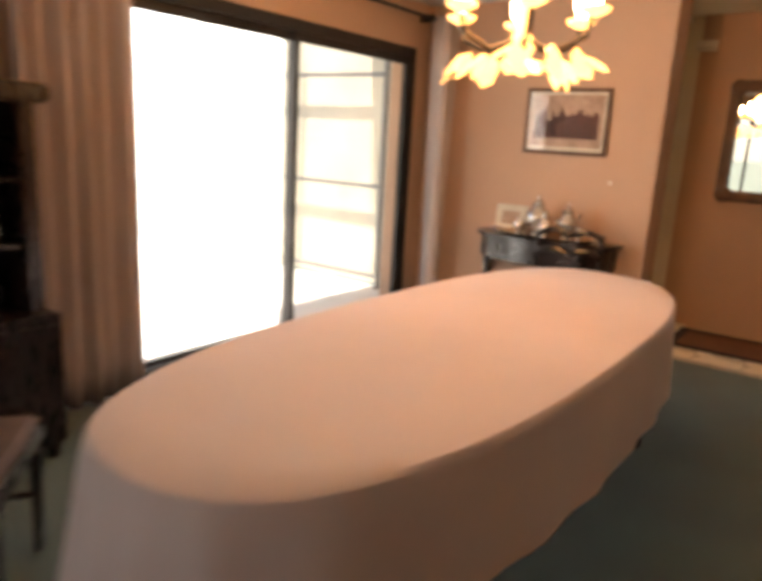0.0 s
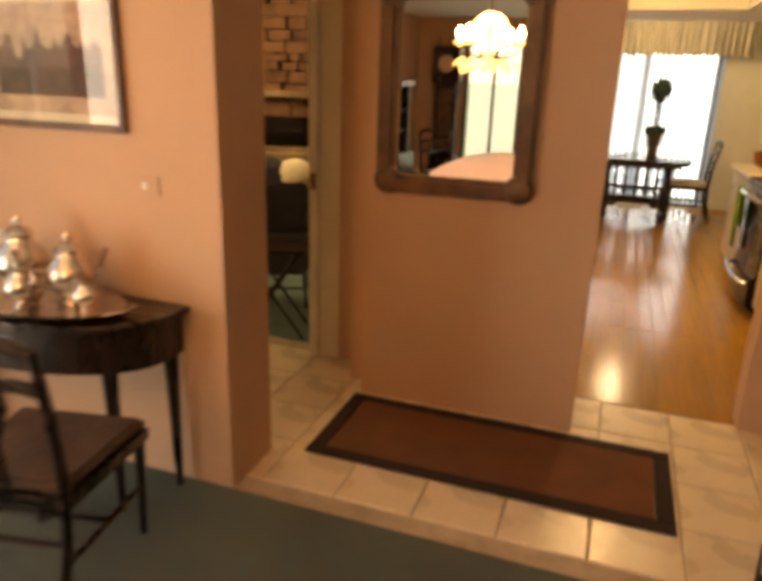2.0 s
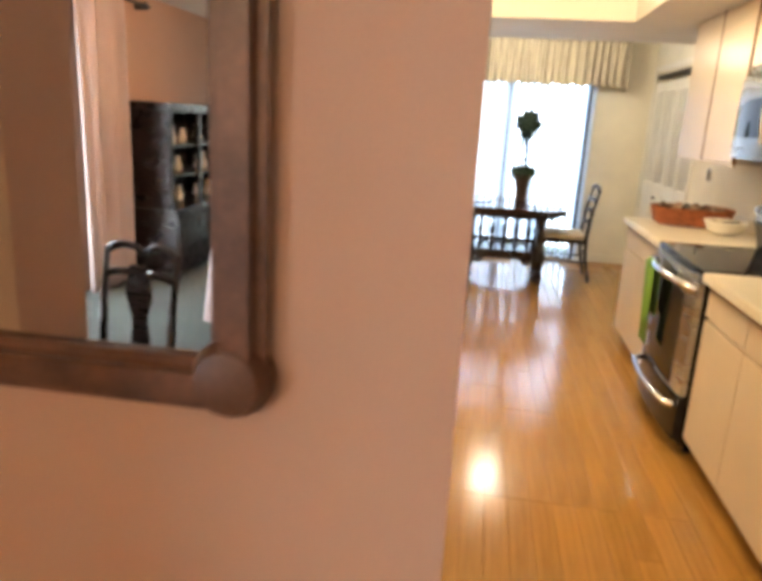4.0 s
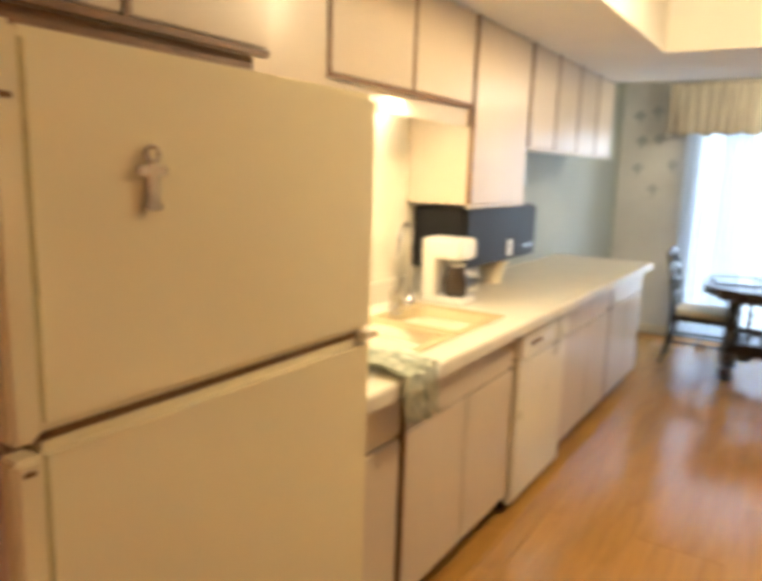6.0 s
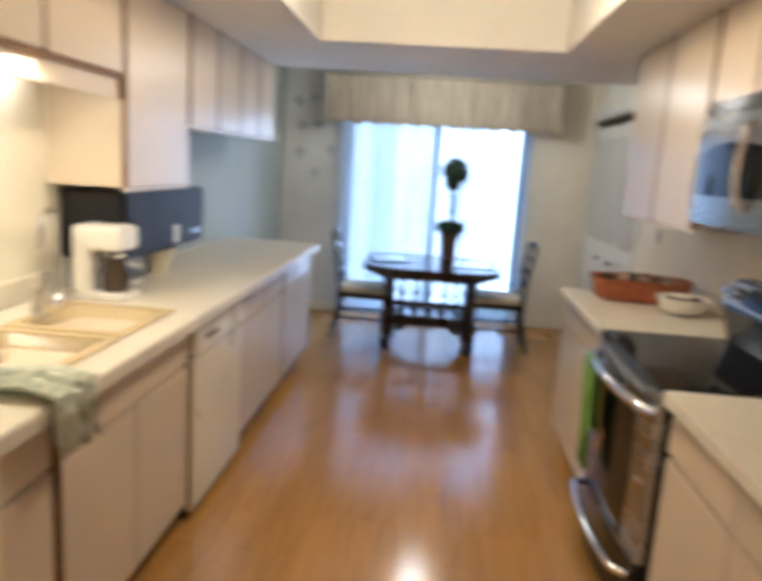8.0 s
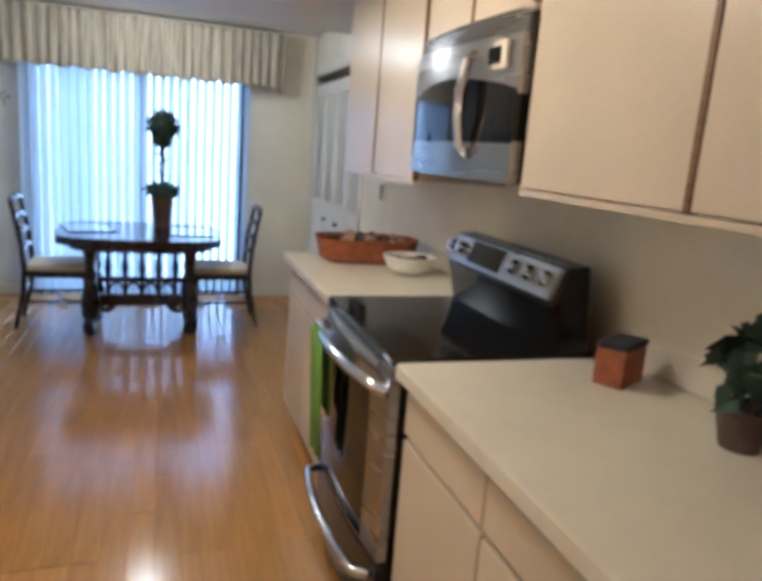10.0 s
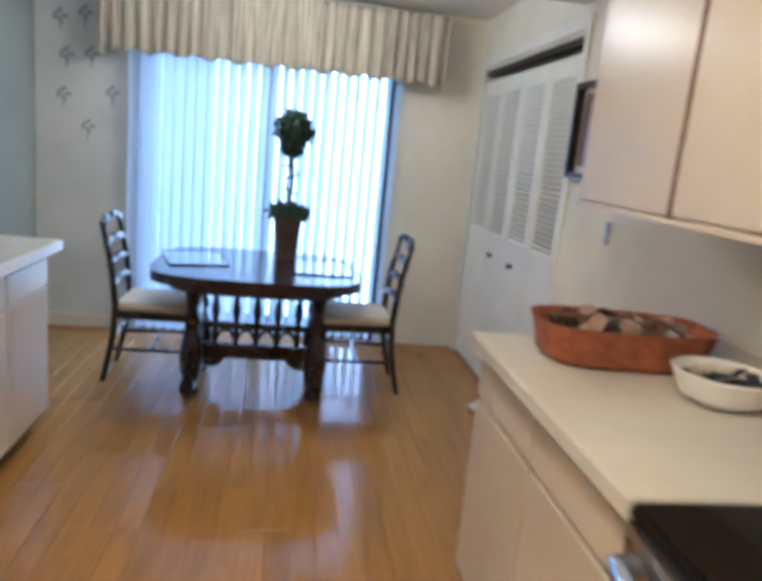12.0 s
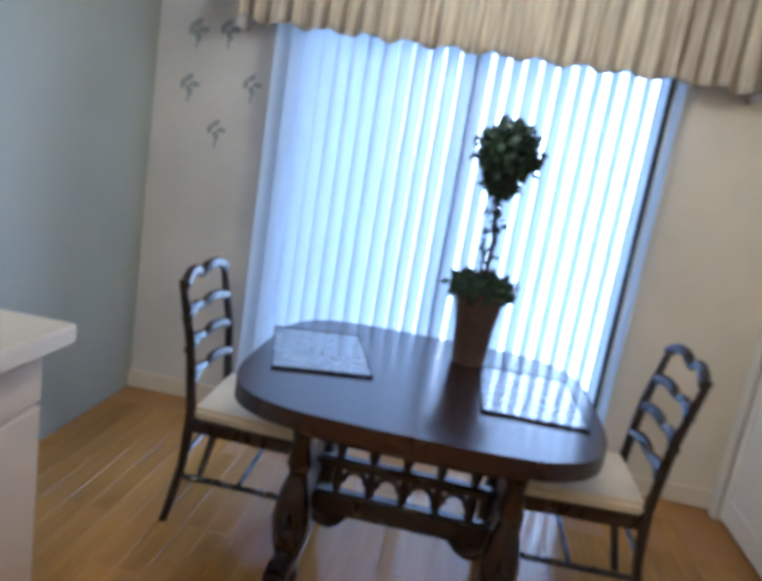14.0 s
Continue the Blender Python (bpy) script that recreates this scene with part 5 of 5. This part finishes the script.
part("body", lathe([(0.06, 0), (0.06, -0.025), (0.045, -0.035), (0.0, -0.037)], 20), POTM, sd)


# ---- nook: glass door, blinds, valance, table ----
def nook_door():
    d = thing("window_2", "sliding glass door behind the vertical blinds", "sliding door", pose(0.27, 6.79, 0) @ Matrix.Diagonal((0.927, 1, 1, 1)))
    d["kind"] = "structure"
    part("window_frame", boxes((-0.96, -0.04, 0, -0.9, 0.04, 2.06), (0.9, -0.04, 0, 0.96, 0.04, 2.06), (-0.9, -0.04, 2.0, 0.9, 0.04, 2.06), (-0.9, -0.04, 0, 0.9, 0.04, 0.03), (-0.03, -0.03, 0.03, 0.03, 0.03, 2.0)), BRONZE, d)
    for a, b in ((-0.9, -0.03), (0.03, 0.9)):
        p = part("pane", boxes((a, -0.003, 0.03, b, 0.003, 2.0)), PANE, d)
        p.visible_shadow = False


nook_door()
bd = thing("vertical_blinds", "white vertical blinds drawn across the glass door", "blinds", pose(0.265, 6.64, 0))
part("head_rail", bbox(-0.93, -0.025, 1.97, 0.93, 0.025, 2.01, 0.004), WHITE, bd)
sl = bmesh.new()
a = []
for z in (0.03, 1.97):
    a.append([sl.verts.new((-0.052 + 0.104 * i / 6, 0.016 * (1 - ((i - 3) / 3) ** 2), z)) for i in range(7)])
for i in range(6):
    sl.faces.new((a[0][i], a[0][i + 1], a[1][i + 1], a[1][i]))
slm = mesh("slat", sl, BLINDM)
rnd = random.Random(13)
for k in range(26):
    o = new("slat", slm)
    o.parent = bd
    o.matrix_basis = pose(-0.9 + 0.072 * k, 0, 0, 0, 0, 56 + rnd.uniform(-5, 5))
vb = thing("valance", "gathered fabric valance above the blinds, fold shade streaked into its colour", "valance", pose(0.31, 6.6, 0))
bm = bmesh.new()
n = 220
lv = [(1.94, 0.03), (1.98, 0.026), (2.08, 0.02), (2.2, 0.015), (2.3, 0.008), (2.36, 0.012), (2.4, 0.016)]
rows = []
for z, d in lv:
    rows.append([bm.verts.new((-1.16 + 2.32 * i / n, -0.05 - d * math.sin(i * 0.8 + 0.9 * math.sin(i * 0.13)), z + (0.012 * math.sin(i * 0.35) if z < 1.96 else 0))) for i in range(n + 1)])
for p, q in zip(rows, rows[1:]):
    for i in range(n):
        bm.faces.new((p[i], p[i + 1], q[i + 1], q[i]))
o = part("fabric", bm, VALANCE, vb)
o.modifiers.new("thick", "SOLIDIFY").thickness = 0.004
for x in (-1.16, 1.15):
    part("return", bbox(x, -0.07, 1.91, x + 0.01, 0.12, 2.4, 0.002), VALANCE, vb)
part("board", bbox(-1.15, -0.03, 2.32, 1.15, 0.12, 2.34, 0.002), TRIM, vb)


def nook_table():
    t = thing("breakfast_table", "dark walnut table on a trestle base with spindles", "table", pose(0.31, 5.64, 0))
    part("tabletop", slab(superellipse(0.575, 0.515, 4.0, 72), 0.688, 0.745, 0.018), TABLEWOOD, t)
    part("apron", slab(superellipse(0.49, 0.45, 3.6, 48), 0.645, 0.688), DARKWOOD, t)
    for sx in (-1, 1):
        for sy in (-1, 1):
            part("leg", lathe([(0.03, 0), (0.05, 0.02), (0.035, 0.07), (0.06, 0.16), (0.066, 0.24), (0.05, 0.34), (0.03, 0.4), (0.045, 0.44), (0.03, 0.5), (0.05, 0.62), (0.05, 0.66)], 16, cx=sx * 0.345, cy=sy * 0.2), DARKWOOD, t)
        part("foot_rail", bbox(sx * 0.345 - 0.035, -0.36, 0.06, sx * 0.345 + 0.035, 0.36, 0.13, 0.012), DARKWOOD, t)
    part("stretcher", bbox(-0.32, -0.03, 0.17, 0.32, 0.03, 0.26, 0.012), DARKWOOD, t)
    part("stretcher", bbox(-0.32, -0.025, 0.35, 0.32, 0.025, 0.39, 0.01), DARKWOOD, t)
    for k in range(5):
        part("spindle", lathe([(0.016, 0.26), (0.022, 0.3), (0.016, 0.35), (0.016, 0.39), (0.026, 0.46), (0.014, 0.54), (0.022, 0.6), (0.016, 0.66)], 10, cx=-0.24 + 0.12 * k), DARKWOOD, t)
    for k in range(4):
        cx = -0.18 + 0.12 * k
        arch = tube([(cx + 0.042 * math.cos(a), 0, 0.3 + 0.042 * math.sin(a)) for a in (math.pi * i / 8 for i in range(9))], 0.012, 8)
        part("arch", arch, DARKWOOD, t)
    for sx in (-1, 1):
        for sy in (-1, 1):
            scroll = [(sx * 0.345, sy * (0.21 + 0.13 * u + 0.03 * math.sin(6.3 * u)), 0.3 - 0.2 * u) for u in (i / 8 for i in range(9))]
            part("scroll_bracket", tube(scroll, [0.03 - 0.012 * abs(i - 4) / 4 for i in range(9)], 8), DARKWOOD, t)
        inner = [(sx * (0.31 - 0.12 * u), 0.0, 0.16 - 0.04 * math.sin(3.14 * u) + 0.03 * u) for u in (i / 6 for i in range(7))]
        part("scroll_bracket", tube(inner, 0.028, 8), DARKWOOD, t)
        part("end_panel", bbox(sx * 0.345 - 0.02, -0.17, 0.12, sx * 0.345 + 0.02, 0.17, 0.5, 0.012), DARKWOOD, t)


nook_table()
GLASSY = mat("glossy_mat", (0.16, 0.18, 0.22), 0.06, vary=0.3, scale=30, coat=1.0)
for x, y, r, lb in ((-0.07, 5.68, 16, "clear glass place mat with a dark rim on the table"), (0.66, 5.64, 2, "clear printed glass place mat on the table")):
    pm = thing("place_mat", lb, "place mat", pose(x, y, 0.746, 0, 0, r), group="place mats")
    part("sheet", bbox(-0.16, -0.22, 0.001, 0.16, 0.22, 0.006, 0.002), GLASSY, pm)
    for b in ((-0.165, -0.225, 0.165, -0.22), (-0.165, 0.22, 0.165, 0.225), (-0.165, -0.22, -0.16, 0.22), (0.16, -0.22, 0.165, 0.22)):
        part("rim", boxes((b[0], b[1], 0.0008, b[2], b[3], 0.008)), BLACK, pm)
dining_chair(pose(-0.29, 5.8, 0, 0, 0, -88), "dark ladder-back chair with a cream seat at the table", "breakfast chairs")
dining_chair(pose(0.91, 5.79, 0, 0, 0, 90), "dark ladder-back chair with a cream seat at the table", "breakfast chairs")


def topiary():
    p = thing("topiary", "double ball topiary in a brown flared pot", "plant", pose(0.45, 5.9, 0.745))
    part("pot", lathe([(0.06, 0), (0.065, 0.02), (0.072, 0.14), (0.092, 0.26), (0.1, 0.275), (0.085, 0.27), (0.07, 0.22)], 24), POTM, p)
    part("soil", lathe([(0.0, 0.225), (0.078, 0.225), (0.0, 0.235)], 16), SUBFLOOR, p)
    part("stem", tube([(0, 0, 0.22), (0.008, 0.0, 0.45), (-0.006, 0.004, 0.62), (0.004, 0, 0.76)], 0.008, 8), DARKWOOD, p)
    part("vine", tube([(0.02 * math.cos(k * 0.9), 0.02 * math.sin(k * 0.9), 0.28 + 0.03 * k) for k in range(17)], 0.004, 6), DARKWOOD, p)
    leaf_cluster("lower_foliage", LEAF, p, [(0, 0, 0.29, 0.12, 0.05), (0, 0, 0.27, 0.1, 0.05)], 480, 0.036, 31)
    leaf_cluster("top_ball", LEAF, p, [(0, 0, 0.78, 0.115, 0.105), (0, 0, 0.78, 0.08, 0.1), (0.0, 0.0, 0.68, 0.055, 0.05)], 700, 0.036, 32)
    leaf_cluster("stem_leaves", LEAF, p, [(0, 0, 0.4 + 0.042 * k, 0.03, 0.025) for k in range(6)], 9, 0.034, 33)


topiary()
rnd = random.Random(41)
crumple = lathe([(0.03, 0.0), (0.07, 0.01), (0.085, 0.035), (0.06, 0.065), (0.02, 0.08), (0.0, 0.082)], 14, squash=0.7)
for v in crumple.verts:
    if v.co.z > 0.002:
        v.co += Vector((rnd.uniform(-0.012, 0.012), rnd.uniform(-0.012, 0.012), rnd.uniform(-0.008, 0.008)))
single("crumpled_cloth", crumple, WHITE, "small crumpled white cloth on the floor by the closet", "cloth", pose(1.66, 5.36, 0.0, 0, 0, 20))
MOTIF = mat("faded_motif_ink", (0.36, 0.41, 0.43), 0.7)
for x, z, s in ((-1.14, 2.1, 1.0), (-0.98, 2.14, 0.8), (-1.1, 1.86, 1.0), (-0.94, 1.88, 0.9), (-1.12, 1.6, 0.9), (-0.8, 1.64, 0.8), (-0.78, 2.0, 0.9), (-0.96, 1.4, 0.8)):
    st = thing("wall_motif", "faint grey flower motif on the pale wallpaper", "wall decoration", pose(x, 6.719, z), group="wallpaper motifs")
    part("stem", slab([(-0.006, -0.06), (0.006, -0.06), (0.012, 0.02), (0.0, 0.02)], 0, 0.002), MOTIF, st).matrix_basis = pose(0, 0, 0, 90, 0, -15 * s)
    for k in range(4):
        part("petal", slab(superellipse(0.03 * s, 0.016 * s, 2, 12), 0, 0.002), MOTIF, st).matrix_basis = pose(0.03 * math.cos(k * 1.6), 0, 0.03 + 0.03 * math.sin(k * 1.6), 90, 0, 0) @ pose(0, 0, 0, 0, 0, 40 * k)

# ---- floor pieces ----
T = 0.318
tb = bmesh.new()
box(tb, -T / 2 + 0.004, -T / 2 + 0.004, -0.006, T / 2 - 0.004, T / 2 - 0.004, 0.0)
bmesh.ops.bevel(tb, geom=[e for e in tb.edges if all(v.co.z > -0.001 for v in e.verts)], offset=0.003, segments=1, affect="EDGES")
tm = mesh("tile", tb, TILE, False)
rnd = random.Random(17)
for i in range(-9, 10):
    for j in range(6):
        x, y = -0.02 + T * i, 0.39 - T / 2 - T * j
        if y < -0.98 + T / 2 - 0.2 or (x < -1.95 and y < -0.57 + T / 2):
            continue
        if y - T / 2 < -0.985:
            continue
        o = new("tile", tm)
        o.parent = floor_tiles
        o.location = (x, y, rnd.uniform(-0.0006, 0.0004))
PW = 0.092
pms = {}
for k, L in enumerate((0.6, 0.9, 1.2)):
    pb = bmesh.new()
    box(pb, -PW / 2 + 0.0008, 0.0008, -0.003, PW / 2 - 0.0008, L - 0.0008, 0.004)
    bmesh.ops.bevel(pb, geom=[e for e in pb.edges if all(v.co.z > 0.003 for v in e.verts)], offset=0.0015, segments=1, affect="EDGES")
    pms[L] = mesh("plank", pb, PLANK, False)
i = 0
x = -1.3 + PW / 2
while x < 1.78 - PW / 2 + 0.02:
    y = 0.203
    end = 6.7
    while y < end - 0.3:
        L = rnd.choice((0.6, 0.9, 1.2, 1.2))
        if y + L > end:
            L = 0.6
        inside = (x < CF - 0.15 and 1.1 < y < 4.3) or (x > 1.25 and 0.4 < y < 3.1) or (x < -0.7 and y < 0.5)
        if not inside and y + L <= 6.72:
            o = new("plank", pms[L])
            o.parent = floor_wood
            o.location = (x, y, -0.0045)
        y += L
    x += PW
